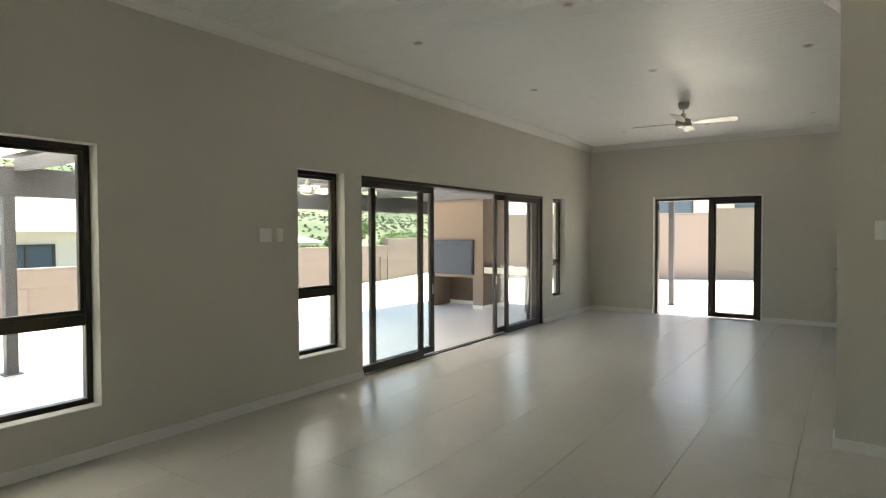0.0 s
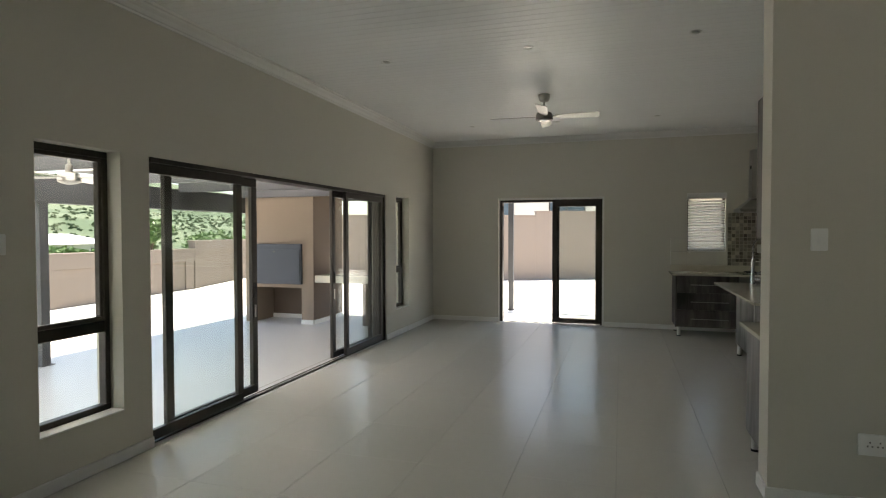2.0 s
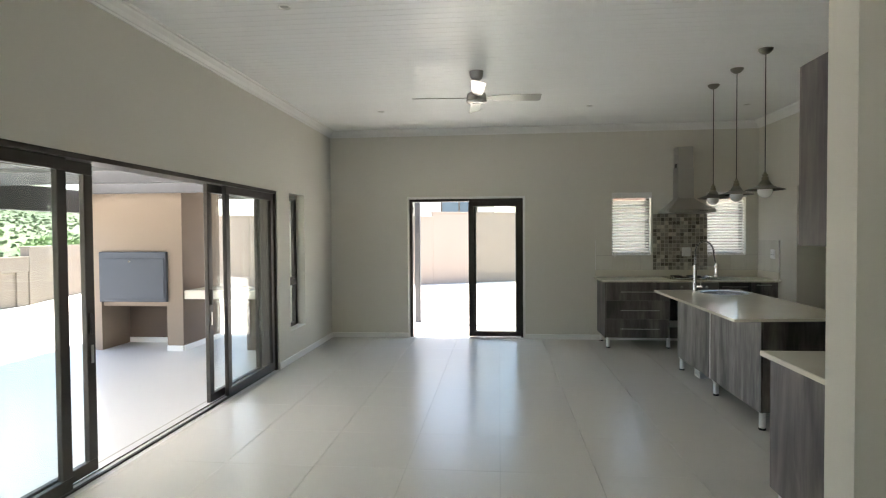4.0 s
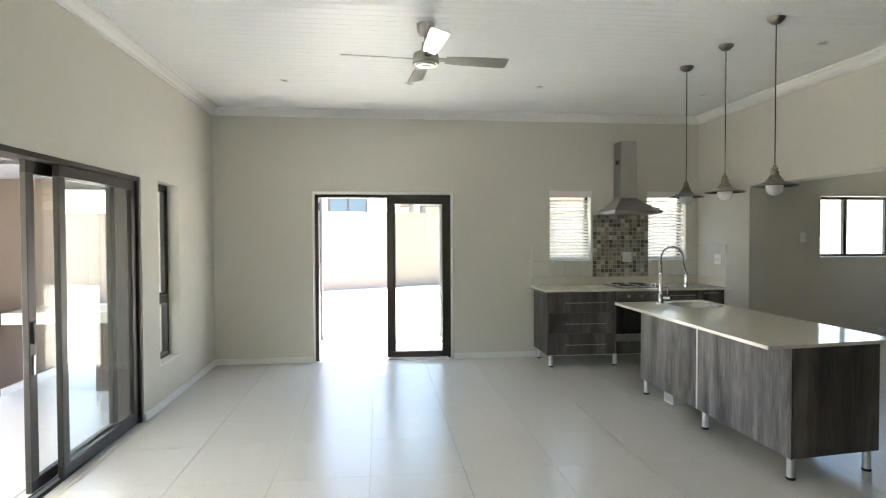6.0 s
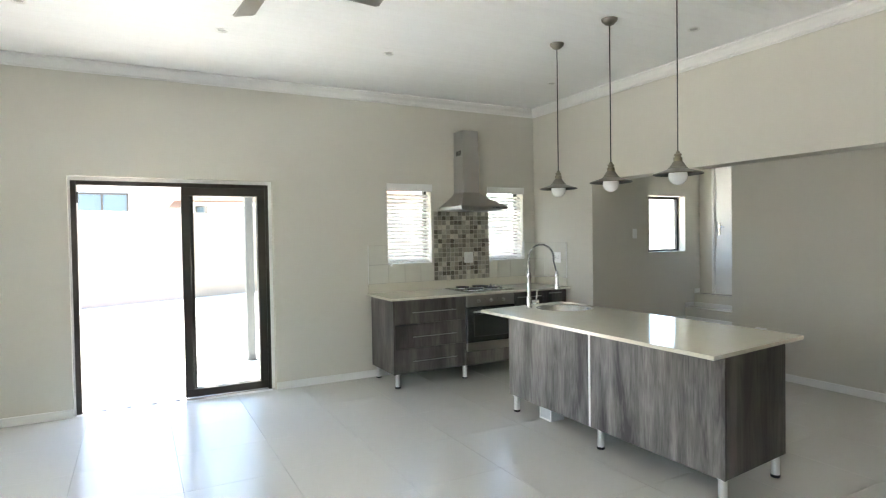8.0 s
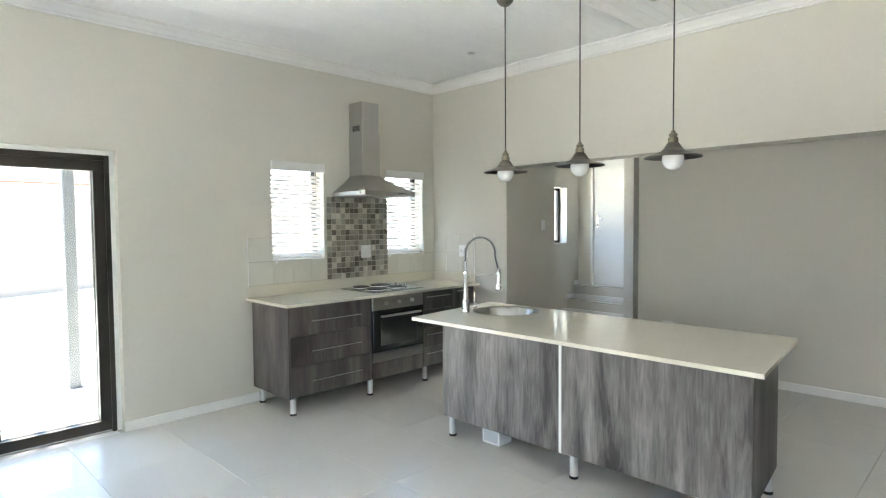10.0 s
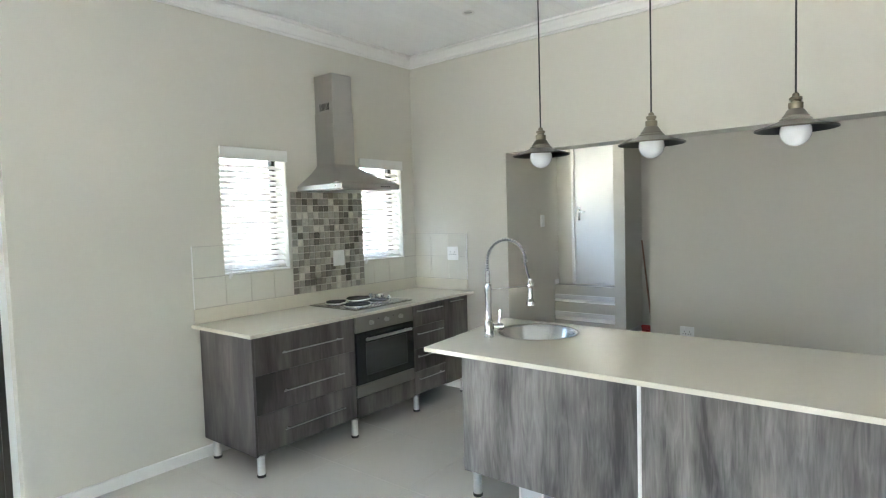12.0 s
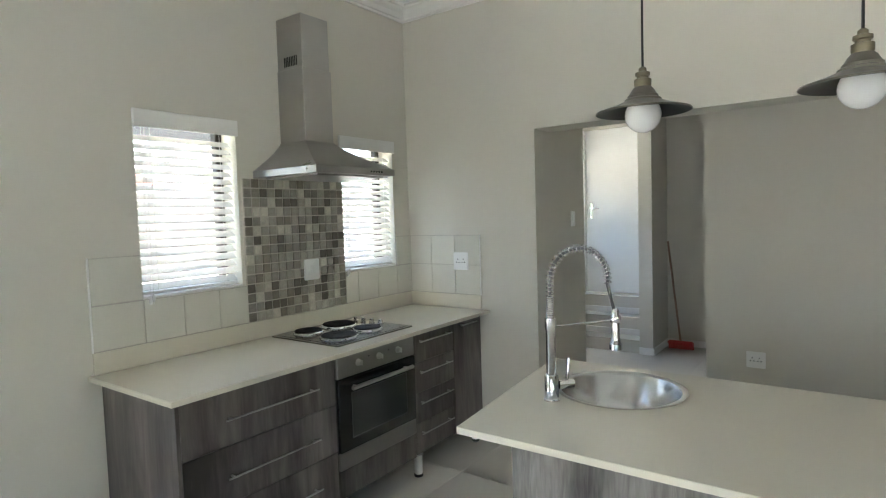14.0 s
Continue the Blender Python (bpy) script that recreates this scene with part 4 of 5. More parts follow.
# ---- cabinets behind the nib wall ----
def nib_cabinet(x0, x1, end):
    u = thing("base_cabinet", ((x0 + x1) / 2, 4.95, 0), "grey oak base cabinet behind the nib wall", "cabinet", "nib wall cabinets")
    part("body", box(x0 + 0.019 if end else x0, x1, PIER_Y1 + 0.002, 5.235, CAB0, 0.87, 0.001), WOODV, u)
    if end:
        part("side_panel", box(x0, x0 + 0.018, PIER_Y1 + 0.002, 5.255, CAB0 - 0.004, 0.87, 0.001), WOODV, u)
    dd = part("door", box(x0 + 0.02, x1 - 0.002, 5.236, 5.254, CAB0, 0.866, 0.001), WOODV, u)
    leg(u, x0 + 0.05, 5.20, CAB0), leg(u, x0 + 0.05, 4.70, CAB0)


nib_cabinet(0.635, 1.35, True)
nib_cabinet(1.352, 2.06, False)
nib_cabinet(2.062, 2.80, False)
nt = thing("nib_worktop", (1.7, 4.95, 0.87), "cream quartz worktop behind the nib wall", "worktop")
part("slab", box(0.59, R - 0.002, PIER_Y1 + 0.002, 5.285, 0.872, 0.90, 0.003, None, 2), QUARTZ, nt)
uc = thing("wall_cabinet", (1.0, 4.78, 1.5), "grey oak wall cabinet on the nib wall", "cabinet")
part("body", box(0.622, 1.5, PIER_Y1 + 0.002, 4.92, 1.50, 2.39, 0.001), WOODV, uc)
part("door", box(0.622, 1.06, 4.921, 4.938, 1.502, 2.388, 0.001), WOODV, uc)
part("door", box(1.062, 1.5, 4.921, 4.938, 1.502, 2.388, 0.001), WOODV, uc)


# ---- lamps and fans ----
def pendant(x, y, zb):
    p = thing("pendant_lamp", (x, y, TOP), "pewter pendant lamp with a wide shade and opal bulb", "pendant lamp", "pendants over the island")
    part("ceiling_rose", turned([(0.012, -0.045), (0.03, -0.04), (0.056, -0.016), (0.06, 0)], (x, y, TOP), 24), PEWTER, p, "", True)
    part("cord", tube([(x, y, TOP - 0.04), (x, y, zb + 0.205)], 0.004, 8), BLACK, p)
    part("cap", turned([(0.006, 0.222), (0.013, 0.216), (0.013, 0.206), (0.024, 0.202), (0.024, 0.192), (0.019, 0.189), (0.019, 0.182), (0.028, 0.179), (0.028, 0.16), (0.026, 0.152)], (x, y, zb), 24), BRASS, p, "aged brass lamp holder", True)
    sh = part("shade", turned([(0.027, 0.154), (0.034, 0.148), (0.046, 0.128), (0.05, 0.125), (0.051, 0.117), (0.06, 0.113), (0.062, 0.106), (0.1, 0.091), (0.155, 0.074), (0.157, 0.069), (0.155, 0.068)], (x, y, zb), 40, None, "z", False), PEWTER, p, "", True)
    part("inside", turned([(0.153, 0.0675), (0.1, 0.084), (0.06, 0.1), (0.03, 0.112), (0.001, 0.113)], (x, y, zb), 40, None, "z", False), SHADEINK, sh, "dark inside of the shade", True)
    bl = [(0.06 * math.sin(a), 0.06 - 0.06 * math.cos(a)) for a in (math.pi * k / 14 for k in range(1, 11))]
    part("bulb", turned([(0.001, 0), *bl, (0.03, 0.108), (0.026, 0.112)], (x, y, zb), 28), BULB, p, "white opal globe bulb", True)


for y in (8.32, 7.715, 7.113):
    pendant(1.412, y, 1.862)


def downlight(x, y):
    d = thing("downlight", (x, y, TOP), "small round recessed ceiling downlight, switched off", "downlight", "ceiling downlights")
    part("ring", turned([(0.045, -0.002), (0.047, -0.007), (0.036, -0.006), (0.034, -0.001), (0.034, 0.0)], (x, y, TOP), 24), WHITE, d, "", True)
    part("lamp_face", turned([(0.033, -0.0015), (0.02, -0.003), (0.001, -0.0035)], (x, y, TOP), 20), STEEL, d, "", True)


for x, y in ((-2.37, 9.17), (-1.115, 9.17), (0.245, 9.15), (-2.335, 5.76), (-1.0, 5.74), (0.336, 5.755), (-2.44, 3.69), (-1.04, 3.65), (2.165, 7.58), (2.165, 9.33), (-2.4, 1.7), (-1.04, 1.7)):
    downlight(x, y)


def ceiling_fan(x, y, top_z, motor_z, mat, turn, label, blade=0.62, blade_mat=None):
    f = thing("ceiling_fan", (x, y, top_z), label, "ceiling fan")
    part("canopy", turned([(0.022, -0.085), (0.042, -0.08), (0.058, -0.062), (0.066, -0.03), (0.068, 0)], (x, y, top_z), 28), mat, f, "", True)
    part("rod", tube([(x, y, top_z - 0.07), (x, y, motor_z + 0.05)], 0.0125, 12), mat, f)
    part("coupling", turned([(0.03, 0.055), (0.032, 0.06), (0.032, 0.125), (0.022, 0.13)], (x, y, motor_z), 20), mat, f, "", True)
    part("motor", turned([(0.02, 0.062), (0.06, 0.058), (0.088, 0.045), (0.094, 0.03), (0.096, -0.012), (0.099, -0.018), (0.099, -0.03), (0.09, -0.038), (0.078, -0.036), (0.072, -0.046), (0.05, -0.05), (0.04, -0.047), (0.034, -0.056), (0.001, -0.057)], (x, y, motor_z), 36), mat, f, "", True)
    for k in range(4):
        a = radians(turn + 90 * k)
        arm = box(0.07, 0.18, -0.022, 0.022, -0.004, 0.004, 0.002)
        bl = bmesh.new()
        out = [(0.15, -0.045), (0.3, -0.058), (blade - 0.02, -0.066), (blade, -0.055), (blade, 0.055), (blade - 0.02, 0.066), (0.3, 0.058), (0.15, 0.045)]
        lo = [bl.verts.new((u, v, -0.003)) for u, v in out]
        hi = [bl.verts.new((u, v, 0.003)) for u, v in out]
        bl.faces.new(lo[::-1]), bl.faces.new(hi)
        for i in range(len(out)):
            bl.faces.new((lo[i], lo[(i + 1) % len(out)], hi[(i + 1) % len(out)], hi[i]))
        for b_ in (arm, bl):
            bmesh.ops.rotate(b_, verts=b_.verts, matrix=Euler((radians(-14), 0, 0)).to_matrix())
            bmesh.ops.rotate(b_, verts=b_.verts, matrix=Euler((0, 0, a)).to_matrix())
            bmesh.ops.translate(b_, verts=b_.verts, vec=(x, y, motor_z + 0.005))
        blade_ob = part("blade", bl, blade_mat or mat, f)
        part("blade_arm", arm, mat, blade_ob)
    return f


ceiling_fan(-1.085, 7.50, TOP, 2.88, FANSTEEL, 4, "brushed steel four-blade ceiling fan at rest")

# broom in the passage
br = thing("broom", (6.21, 9.41, 0), "red broom with a brown wooden stick leaning on the wall", "broom")
part("head", box(6.17, 6.225, 9.22, 9.50, 0.05, 0.09, 0.012, None, 2), RED, br)
rb = random.Random(2)
bm = bmesh.new()
for i in range(26):
    for j in range(5):
        x, y = 6.175 + 0.011 * j, 9.225 + 0.0104 * i
        tube([(x, y, 0.055), (x + rb.uniform(-0.012, 0.012), y + rb.uniform(-0.012, 0.012), 0.0)], 0.003, 4, bm)
part("bristles", bm, RED, br, "red plastic bristles")
part("stick", tube([(6.20, 9.36, 0.08), (6.29, 9.515, 1.22)], 0.012, 10), BROOMWOOD, br, "brown wooden stick", True)

pv = thing("water_valve", (GREY_X, 8.233, 0.18), "small teal water stop valve on the passage wall", "valve")
part("spout", turned([(0.012, -0.03), (0.012, 0.0)], (GREY_X, 8.233, 0.18), 12, None, "x"), CHROME, pv)
part("knob", turned([(0.024, -0.05), (0.028, -0.045), (0.028, -0.032), (0.02, -0.03)], (GREY_X, 8.233, 0.18), 14, None, "x"), material("teal_plastic", (0.03, 0.14, 0.16), 0.4, vary=0.1), pv)

# ---- outdoors: patio ----
structure("patio_floor", box(-7.1, L - T - 0.001, S, 10.6, -0.5, -0.015), PATIOTILE, "pale tiled patio floor", "patio")
structure("back_apron", box(L - T, 3.0, B + T + 0.001, 13.4, -0.5, -0.03), PAVE, "pale paved strip behind the house", "pavement")


def post(x, y, z0, z1, w, label):
    p = thing("steel_post", (x, y, z0), label, "post", "pergola posts")
    part("shaft", box(x - w / 2, x + w / 2, y - w / 2, y + w / 2, z0, z1, 0.004), GREYMETAL, p)
    part("base_plate", box(x - w * 0.8, x + w * 0.8, y - w * 0.8, y + w * 0.8, z0, z0 + 0.01, 0.002), GREYMETAL, p)


for y in (-1.5, 2.06, 5.78):
    post(-6.72, y, -0.015, 1.90, 0.11, "dark grey square patio post")
pr = thing("patio_roof", (-5.2, 3.0, 1.90), "dark grey timber patio roof with pale skylight strips", "patio roof")
part("edge_beam", box(-6.80, -6.64, S, 10.6, 1.90, 2.21, 0.004), GREYMETAL, pr)
k = 0
y = S + 0.3
SKYLIGHT = bpy.data.materials.new("opal_skylight_sheet")
SKYLIGHT.use_nodes = True
st = SKYLIGHT.node_tree
tb = st.nodes.new("ShaderNodeBsdfTranslucent")
tb.inputs[0].default_value = (0.86, 0.85, 0.83, 1)
st.links.new(tb.outputs[0], st.nodes["Material Output"].inputs[0])
while y < 11.5:
    bm = box(-6.64, L - T - 0.005, y, y + 0.06, 2.16, 2.30, 0.003)
    part("rafter", bm, GREYMETAL, pr)
    ys = y + (0.55 if y < 5.5 else 1.24)
    part("roof_sheet", box(-7.1, L - T - 0.005, y - 0.02, ys, 2.345, 2.36), GREYMETAL, pr)
    part("skylight_strip", box(-7.1, L - T - 0.005, ys + 0.002, y + 1.428, 2.345, 2.35), SKYLIGHT, pr, "pale opal skylight strip")
    y += 1.45
ceiling_fan(-5.13, 4.83, 2.345, 2.05, FANSTEEL, 20, "brushed steel patio ceiling fan at rest", 0.6)

# braai: masonry chimney breast with a steel door, niche below
bb = thing("braai_chimney", (-5.85, 9.4, 0), "peach plastered outdoor fireplace with a wood niche below", "outdoor fireplace")
CX0, CX1, CY, CY1 = -6.55, -5.21, 9.40, 10.45
part("upper_breast", box(CX0, CX1, CY, CY1, 1.36, 2.345), PLASTER, bb)
part("side_pier", box(CX0, -6.40, CY, CY1, -0.015, 1.36), PLASTER, bb)
part("side_pier", box(-5.44, CX1, CY, CY1, -0.015, 1.36), PLASTER, bb)
part("firebox", box(-6.40, -5.44, CY + 0.04, CY1, 0.60, 1.36), PLASTER, bb)
part("niche_back", box(-6.40, -5.44, CY + 0.62, CY1, -0.015, 0.60), PLASTER, bb)
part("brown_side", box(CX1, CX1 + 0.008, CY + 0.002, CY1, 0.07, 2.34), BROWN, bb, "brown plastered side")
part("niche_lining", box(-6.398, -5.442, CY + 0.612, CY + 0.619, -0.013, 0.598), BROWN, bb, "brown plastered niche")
bm = moulding(SKIRT, (-5.44, CY, -0.015), (CX1, CY, -0.015), (0, -1))
moulding(SKIRT, (-6.40, CY + 0.612, -0.015), (-5.44, CY + 0.612, -0.015), (0, -1), bm)
moulding(SKIRT, (CX1 + 0.008, CY, -0.015), (CX1 + 0.008, CY1, -0.015), (1, 0), bm)
part("skirting", bm, WHITE, bb, "pale skirting tile")
bd = thing("braai_door", (-5.92, 9.38, 0.67), "blue-grey steel fireplace door with a small knob", "fireplace door")
part("box_front", box(-6.40, -5.42, CY - 0.045, CY + 0.035, 0.665, 1.355, 0.005), BRAAI, bd)
part("flap", box(-6.375, -5.445, CY - 0.057, CY - 0.0455, 0.71, 1.265, 0.003), BRAAI, bd)
part("knob", turned([(0.012, 0), (0.018, 0.015), (0.012, 0.028)], (-5.93, CY - 0.057, 1.225), 16, None, "y"), CHROME, bd, "small chrome knob", True)
pc = thing("patio_counter", (-4.6, 9.7, 0), "pale stone counter beside the outdoor fireplace", "counter")
part("slab", box(CX1 + 0.009, -3.75, 9.42, 10.05, 0.70, 0.82, 0.006), QUARTZ, pc)
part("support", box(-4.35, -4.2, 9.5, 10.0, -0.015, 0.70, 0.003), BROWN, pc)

# pergola behind the house
pg = thing("back_pergola", (-1.4, 11.6, 2.35), "dark grey slatted pergola behind the house", "pergola")
for x in (-3.55, -2.385, -0.445, 2.5):
    part("rafter", box(x, x + 0.05, 11.351, 12.27, 2.40, 2.484, 0.003), GREYMETAL, pg)
part("middle_beam", box(-3.6, 2.6, 11.28, 11.35, 2.37, 2.4845, 0.003), GREYMETAL, pg)
part("front_beam", box(-3.6, 2.6, 12.27, 12.42, 2.30, 2.48, 0.004), GREYMETAL, pg)
part("wall_plate", box(-3.6, 2.6, B + T + 0.002, B + T + 0.05, 2.37, 2.484, 0.003), GREYMETAL, pg)
x = -3.55
while x < 2.55:
    part("slat", box(x, x + 0.06, B + T + 0.01, 11.35, 2.485, 2.53, 0.002), GREYMETAL, pg)
    x += 0.205
for x in (-2.36, -0.42):
    post(x, 12.345, -0.03, 2.30, 0.10, "dark grey square pergola post")

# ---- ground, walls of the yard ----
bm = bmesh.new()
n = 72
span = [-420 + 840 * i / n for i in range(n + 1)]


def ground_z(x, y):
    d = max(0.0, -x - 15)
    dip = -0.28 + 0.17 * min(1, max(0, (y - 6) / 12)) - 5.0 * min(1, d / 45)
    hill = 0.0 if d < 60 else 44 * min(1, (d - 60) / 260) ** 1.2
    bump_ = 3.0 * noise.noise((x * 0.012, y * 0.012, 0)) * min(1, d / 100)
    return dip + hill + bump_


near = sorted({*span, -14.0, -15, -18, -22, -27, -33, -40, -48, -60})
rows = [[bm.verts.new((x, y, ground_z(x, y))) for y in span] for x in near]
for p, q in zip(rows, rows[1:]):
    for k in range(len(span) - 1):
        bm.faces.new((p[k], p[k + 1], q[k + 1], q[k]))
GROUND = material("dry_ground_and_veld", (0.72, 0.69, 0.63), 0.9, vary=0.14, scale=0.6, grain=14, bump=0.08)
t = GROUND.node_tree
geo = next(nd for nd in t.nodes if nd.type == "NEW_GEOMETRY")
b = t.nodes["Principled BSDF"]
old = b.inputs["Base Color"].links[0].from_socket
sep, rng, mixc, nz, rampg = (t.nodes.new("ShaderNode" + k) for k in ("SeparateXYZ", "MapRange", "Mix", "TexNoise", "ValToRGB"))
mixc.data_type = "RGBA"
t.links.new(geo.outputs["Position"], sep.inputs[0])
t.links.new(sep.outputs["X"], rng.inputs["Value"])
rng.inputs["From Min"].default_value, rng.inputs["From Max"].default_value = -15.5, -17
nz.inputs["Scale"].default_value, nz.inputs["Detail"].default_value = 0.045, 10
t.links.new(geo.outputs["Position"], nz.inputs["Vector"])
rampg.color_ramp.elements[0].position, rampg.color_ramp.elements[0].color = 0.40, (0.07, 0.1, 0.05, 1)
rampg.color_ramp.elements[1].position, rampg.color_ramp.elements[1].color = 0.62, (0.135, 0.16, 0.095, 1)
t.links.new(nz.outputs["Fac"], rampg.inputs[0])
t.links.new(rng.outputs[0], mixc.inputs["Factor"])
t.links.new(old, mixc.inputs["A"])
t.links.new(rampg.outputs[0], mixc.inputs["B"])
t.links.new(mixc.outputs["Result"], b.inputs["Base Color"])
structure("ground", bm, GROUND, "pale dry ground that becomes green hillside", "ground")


def panel_wall(name, p0, p1, z0, zt, bay, label):
    """A plastered boundary wall with piers and recessed panels along its house side."""
    a, c = Vector((*p0, 0)), Vector((*p1, 0))
    d = (c - a).normalized()
    nrm = Vector((-d.y, d.x, 0))
    length = (c - a).length
    w = thing(name, (*p0, z0), label, "boundary wall")
    w["kind"] = "structure"

    def slab(u0, u1, v0, v1, s0, s1, bm=None):
        bb_ = box(u0, u1, v0, v1, s0, s1, 0.006)
        bmesh.ops.transform(bb_, verts=bb_.verts, matrix=Matrix.Translation(a) @ Matrix(((d.x, nrm.x, 0, 0), (d.y, nrm.y, 0, 0), (0, 0, 1, 0), (0, 0, 0, 1))))
        return merge(bm, bb_)

    part("core", slab(0, length, 0, 0.16, z0, zt - 0.002), YARDWALL, w)
    part("coping", slab(0, length, -0.075, 0.20, zt - 0.0, zt + 0.05), YARDWALL, w)
    if bay:
        part("top_band", slab(0, length, -0.055, -0.0005, zt - 0.34, zt - 0.001), YARDWALL, w)
        n = int(length / bay)
        for k in range(n + 1):
            part("pier", slab(bay * k, min(length, bay * k + 0.36), -0.055, -0.0005, z0, zt - 0.341), YARDWALL, w)
    return w


panel_wall("boundary_wall_south", (-12.0, -6.0), (-12.59, 8.2), -0.6, 0.785, 2.46, "low peach plastered boundary wall with recessed panels")
panel_wall("boundary_wall_west", (-12.59, 8.2), (-12.9, 15.5), -0.6, 1.03, 2.3, "peach plastered boundary wall with recessed panels")
panel_wall("boundary_wall_far", (-12.9, 15.5), (-14.2, 21.0), -0.6, 1.28, 2.9, "peach plastered boundary wall, one step higher")
panel_wall("boundary_wall_east", (16.0, 29.8), (0.08, 22.82), -0.6, 2.50, 0, "tall plain peach plastered boundary wall, top step")
panel_wall("boundary_wall_north", (0.08, 22.82), (-3.17, 21.39), -0.6, 2.28, 0, "tall plain peach plastered boundary wall")
panel_wall("boundary_wall_corner", (-3.17, 21.39), (-11.7, 17.65), -0.6, 2.13, 0, "plain peach plastered boundary wall, lower step")

# ---- neighbours ----
ROOFDARK = material("dark_roof_sheet", (0.09, 0.09, 0.095), 0.6, vary=0.1)
ROOFPALE = material("pale_roof_sheet", (0.72, 0.74, 0.76), 0.5, vary=0.06)
ROOFTILE = material("terracotta_roof_tile", (0.105, 0.034, 0.016), 0.8, vary=0.15, scale=5)
HOUSEW = material("pale_house_plaster", (0.62, 0.58, 0.52), 0.85, vary=0.05)
FARGLASS = material("far_window_glass", (0.06, 0.09, 0.12), 0.1, vary=0.1)


def house(x0, x1, y0, y1, z0, h, roof, rmat, wins, label, face):
    hs = thing("house", ((x0 + x1) / 2, (y0 + y1) / 2, z0), label, "house")
    part("wall", box(x0, x1, y0, y1, z0, z0 + h, 0.01), HOUSEW, hs)
    bm = bmesh.new()
    o = 0.6
    base = [bm.verts.new(p) for p in ((x0 - o, y0 - o, z0 + h), (x1 + o, y0 - o, z0 + h), (x1 + o, y1 + o, z0 + h), (x0 - o, y1 + o, z0 + h))]
    if x1 - x0 > y1 - y0:
        m_, q = (y0 + y1) / 2, (y1 - y0) / 2
        rid = [bm.verts.new((x0 + q * 0.6, m_, z0 + h + roof)), bm.verts.new((x1 - q * 0.6, m_, z0 + h + roof))]
        fs = ((base[0], base[1], rid[1], rid[0]), (base[1], base[2], rid[1]), (base[2], base[3], rid[0], rid[1]), (base[3], base[0], rid[0]))
    else:
        m_, q = (x0 + x1) / 2, (x1 - x0) / 2
        rid = [bm.verts.new((m_, y0 + q * 0.6, z0 + h + roof)), bm.verts.new((m_, y1 - q * 0.6, z0 + h + roof))]
        fs = ((base[0], base[1], rid[0]), (base[1], base[2], rid[1], rid[0]), (base[2], base[3], rid[1]), (base[3], base[0], rid[0], rid[1]))
    for f in fs:
        bm.faces.new(f)
    bm.faces.new(base[::-1])
    part("roof", bm, rmat, hs)
    for u0, u1, a, c in wins:
        wbm = box(u0, u1, y0 - 0.05, y0 - 0.01, a, c) if face == "s" else box(x1 + 0.01, x1 + 0.05, u0, u1, a, c)
        wo = part("window", wbm, FARGLASS, hs)
        part("frame", bars("y", y0 - 0.09, y0 - 0.051, u0, u1, a, c, 0.07, None, 0) if face == "s" else bars("x", x1 + 0.051, x1 + 0.09, u0, u1, a, c, 0.07, None, 0), BRONZE, wo)
        mid = (u0 + u1) / 2
        part("mullion", box(mid - 0.035, mid + 0.035, y0 - 0.09, y0 - 0.051, a + 0.07, c - 0.07) if face == "s" else box(x1 + 0.051, x1 + 0.09, mid - 0.035, mid + 0.035, a + 0.07, c - 0.07), BRONZE, wo)


house(-10.0, -1.2, 31, 40, -0.3, 5.2, 2.2, ROOFDARK, [(-3.8, -1.95, 2.2, 3.47), (-8.0, -5.7, 2.2, 3.3)], "pale double-storey neighbour house with a dark roof", "s")
house(0.4, 12.0, 33, 39, -0.3, 3.6, 2.6, ROOFTILE, [(0.7, 2.2, 2.0, 3.1), (5.0, 7.5, 2.0, 3.05)], "low neighbour house with a terracotta tiled roof", "s")
house(-32, -20, -6.0, 9.6, -2.6, 4.2, 3.6, ROOFPALE, [(6.0, 7.6, 0.3, 1.2), (2.0, 4.0, 0.35, 1.1)], "pale neighbour house with a light sheet roof", "e")
house(-54, -46, 37.5, 43.0, min(-2.0, ground_z(-50, 40)), 0.65 - min(-2.0, ground_z(-50, 40)), 0.9, ROOFPALE, [(38.5, 39.5, -0.6, 0.3), (41.0, 42.0, -0.6, 0.3)], "low house with a pale roof beyond the boundary wall", "e")
for x, y, w_, c in ((-150, 120, 12, ROOFDARK), (-175, 150, 10, ROOFTILE), (-140, 78, 14, ROOFDARK), (-190, 100, 12, ROOFDARK), (-160, 190, 12, ROOFTILE), (-185, 138, 10, ROOFDARK), (-210, 210, 14, ROOFDARK), (-180, 60, 12, ROOFTILE)):
    x, y = x * 1.5, y * 1.5
    z = ground_z(x, y) - 0.5
    house(x - 3, x + 3, y - w_ / 3, y + w_ / 3, z, 2.7, 1.4, c, [(y - 2.4, y - 0.8, z + 1.2, z + 2.2), (y + 0.8, y + 2.4, z + 1.2, z + 2.2)], "small far hillside house", "e")

# ---- planting ----
LEAF = material("green_leaves", (0.10, 0.175, 0.045), 0.55, vary=0.25, scale=2, grain=20, bump=0.0, island=0.35)
BARK = material("brown_bark", (0.12, 0.085, 0.06), 0.9, vary=0.2, scale=8, grain=40, bump=0.1)


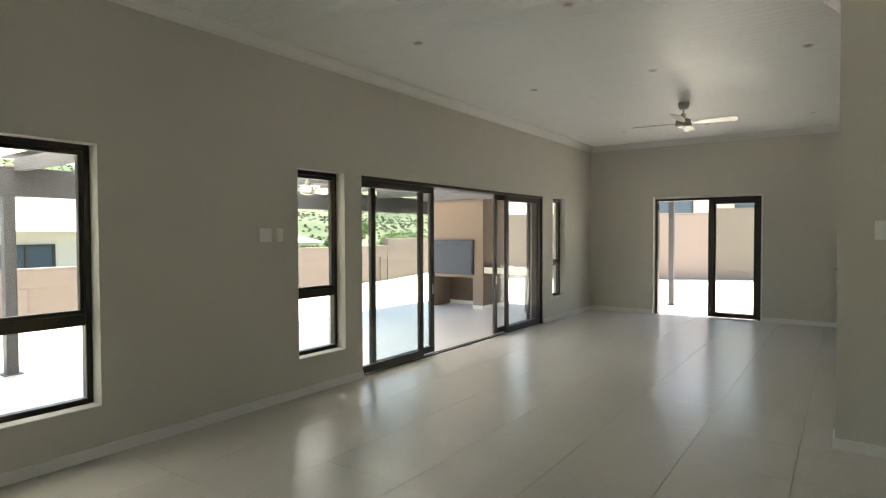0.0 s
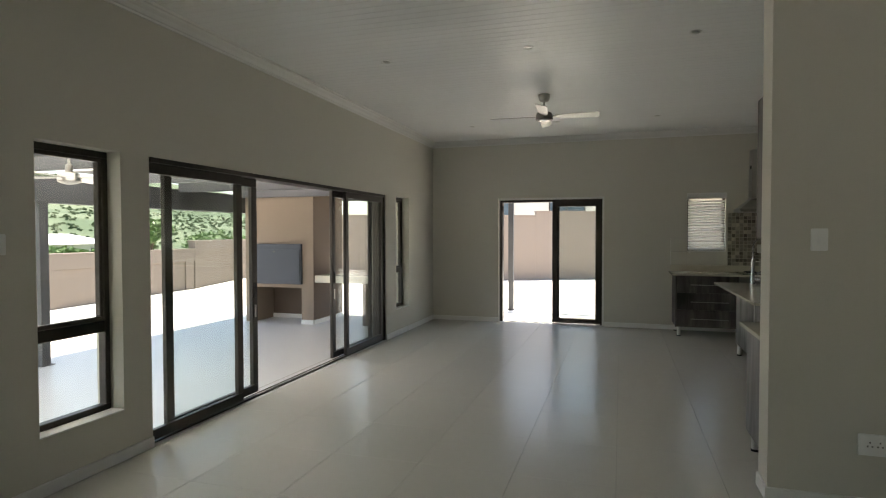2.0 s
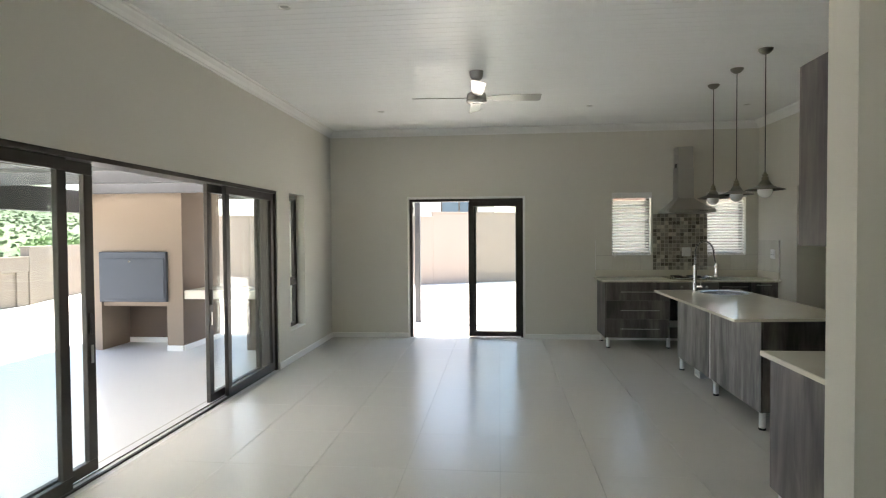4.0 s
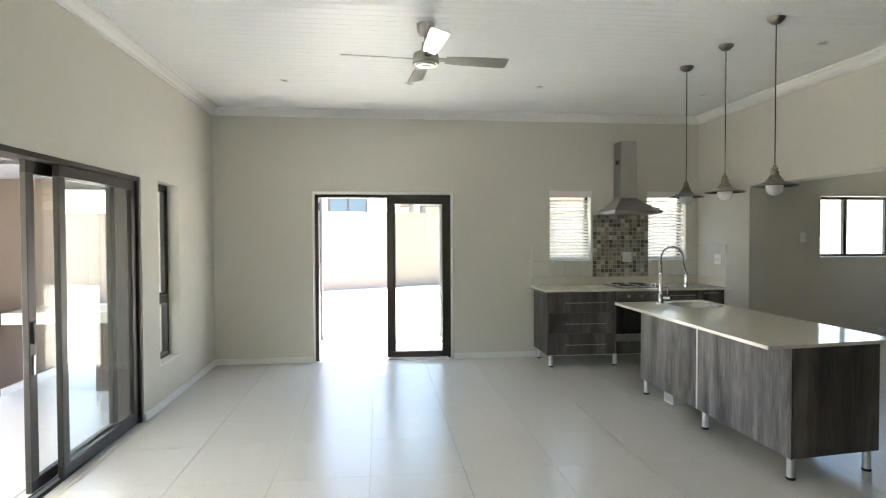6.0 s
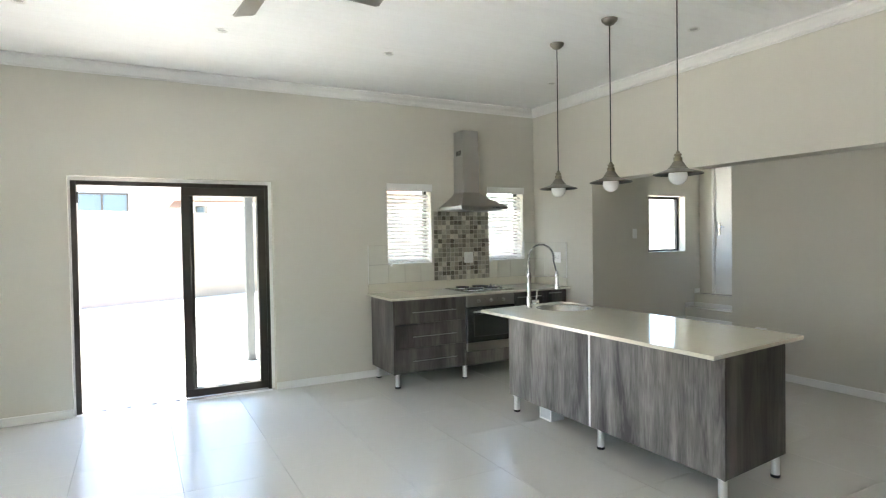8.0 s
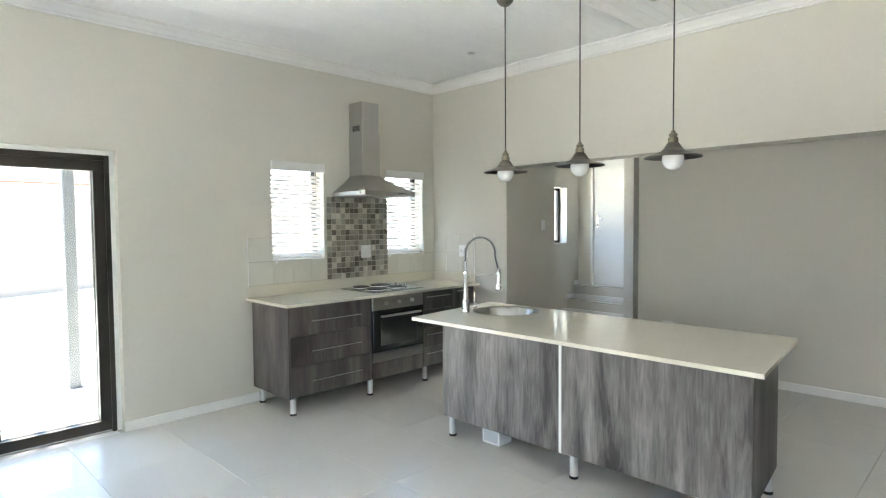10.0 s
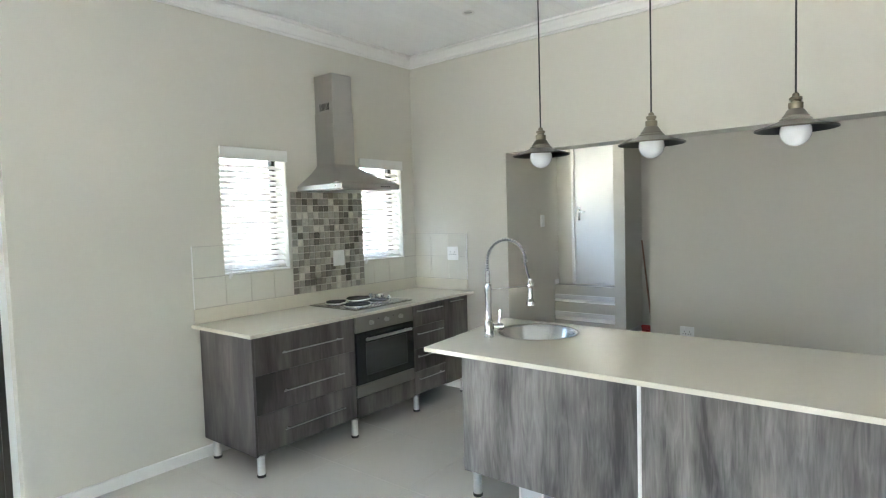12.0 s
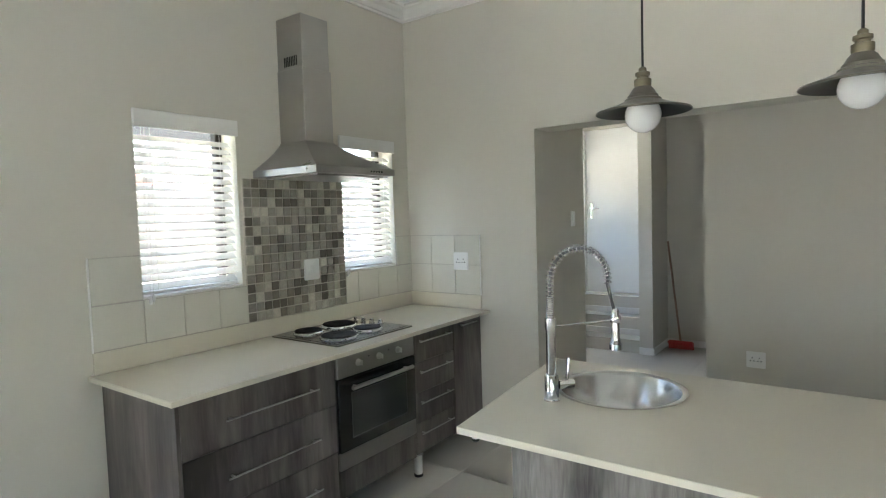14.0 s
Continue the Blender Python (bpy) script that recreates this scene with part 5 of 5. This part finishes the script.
def leaf_cloud(rng_, blobs, count, size, bm=None):
    vs, fs = [], []
    for _ in range(count):
        cx, cy, cz, r = rng_.choice(blobs)
        v = Vector((rng_.gauss(0, 1), rng_.gauss(0, 1), rng_.gauss(0, 1))).normalized() * r * rng_.uniform(0.55, 1.06)
        p = Vector((cx, cy, cz)) + Vector((v.x, v.y, v.z * 0.8))
        u = Vector((rng_.gauss(0, 1), rng_.gauss(0, 1), rng_.gauss(0, 0.6))).normalized()
        w_ = u.orthogonal().normalized()
        s_ = size * rng_.uniform(0.6, 1.4)
        i = len(vs)
        vs += [p - u * s_, p + w_ * s_ * 0.45, p + u * s_, p - w_ * s_ * 0.45]
        fs.append((i, i + 1, i + 2, i + 3))
    me = bpy.data.meshes.new("leaves")
    me.from_pydata(vs, [], fs)
    b_ = bmesh.new()
    b_.from_mesh(me)
    bpy.data.meshes.remove(me)
    return b_


def tree(x, y, z, h, r, seed, label, name="tree", leaves=8000):
    g = random.Random(seed)
    tr = thing(name, (x, y, z), label, "tree" if name == "tree" else "bush")
    bm = tube([(x, y, z), (x + g.uniform(-.1, .1), y, z + h * 0.3), (x + g.uniform(-.2, .2), y + g.uniform(-.2, .2), z + h * 0.75)], [0.05 * h, 0.035 * h, 0.012 * h], 8)
    blobs = []
    for k in range(9):
        a = 2 * math.pi * k / 9 + g.uniform(-.3, .3)
        q = (x + math.cos(a) * r * g.uniform(.35, .8), y + math.sin(a) * r * g.uniform(.35, .8), z + h * g.uniform(0.5, 0.92))
        tube([(x, y, z + h * g.uniform(0.3, 0.5)), ((x + q[0]) / 2, (y + q[1]) / 2, q[2] - 0.15 * h), q], [0.016 * h, 0.01 * h, 0.004 * h], 6, bm)
        blobs.append((*q, r * g.uniform(0.3, 0.5)))
    blobs.append((x, y, z + h * 0.85, r * 0.5))
    part("trunk", bm, BARK, tr)
    part("crown", leaf_cloud(g, blobs, leaves, 0.085), LEAF, tr)


for x, y, top_z, r, s in ((-16.4, 17.2, 2.15, 0.85, 1), (-17.4, 21.8, 1.25, 1.2, 2), (-19.0, 24.4, 1.8, 1.5, 3), (-16.0, 9.6, 1.3, 1.1, 4), (-17.0, 11.9, 1.45, 1.2, 5), (-17.5, 14.2, 1.45, 1.2, 6), (-16.6, 15.4, 1.3, 1.0, 9), (-22.0, 28.0, 2.2, 2.0, 7), (-17.5, 27.0, 1.7, 1.5, 8)):
    z = ground_z(x, y) - 0.1
    tree(x, y, z, top_z - z - (0 if r < 1 else 0.45 * r), r, s, "leafy green tree beyond the boundary wall" if r < 1 else "rounded green bush beyond the boundary wall", "tree" if r < 1 else "bush")
gg = random.Random(11)
vs, fs = [], []
for _ in range(4600):
    x, y = gg.uniform(-330, -75), gg.uniform(-40, 330)
    z, r = ground_z(x, y), gg.uniform(0.3, 0.85)
    for _ in range(14):
        d = Vector((gg.gauss(0, 1), gg.gauss(0, 1), abs(gg.gauss(0, 1)))).normalized() * r * gg.uniform(.6, 1.1)
        p = Vector((x, y, z)) + d
        u = Vector((gg.gauss(0, 1), gg.gauss(0, 1), gg.gauss(0, .6))).normalized()
        w_ = u.orthogonal().normalized()
        i = len(vs)
        vs += [p - u * .4, p + w_ * .26, p + u * .4, p - w_ * .26]
        fs.append((i, i + 1, i + 2, i + 3))
me = bpy.data.meshes.new("far_bush")
me.from_pydata(vs, [], fs)
me.materials.append(material("far_bush_leaves", (0.08, 0.112, 0.05), 0.7, vary=0.2, scale=0.05, grain=1, bump=0, island=0.2))
tagged(new("far_bush", me), "scattered green bushes on the far hillside", "bushes", kind="stuff")

# ---- floor tiles, last ----
PX, PY, GX, GY = 0.63, 0.6757, -1.505, 6.34


def tile_mesh(w_, d_):
    bm = box(-w_ / 2 + 0.0011, w_ / 2 - 0.0011, -d_ / 2 + 0.0007, d_ / 2 - 0.0007, -0.006, 0.0, 0.0006)
    me_ = bpy.data.meshes.new("floor_tile")
    bm.to_mesh(me_), bm.free()
    me_.materials.append(TILE)
    return me_


meshes = {}


def lay(x0, x1, y0, y1):
    i0, i1 = math.floor((x0 - GX) / PX), math.ceil((x1 - GX) / PX)
    j0, j1 = math.floor((y0 - GY) / PY), math.ceil((y1 - GY) / PY)
    for i in range(i0, i1):
        for j in range(j0, j1):
            a, c = max(x0, GX + PX * i), min(x1, GX + PX * (i + 1))
            e, f = max(y0, GY + PY * j), min(y1, GY + PY * (j + 1))
            if c - a < 0.01 or f - e < 0.01:
                continue
            key = (round(c - a, 4), round(f - e, 4))
            if key not in meshes:
                meshes[key] = tile_mesh(*key)
            ob = new("tile", meshes[key])
            ob.parent = floor
            ob.location = ((a + c) / 2, (e + f) / 2, 0)


lay(L, 6.6, S, B)
lay(R + 0.935, 6.6, B, NORTH2)
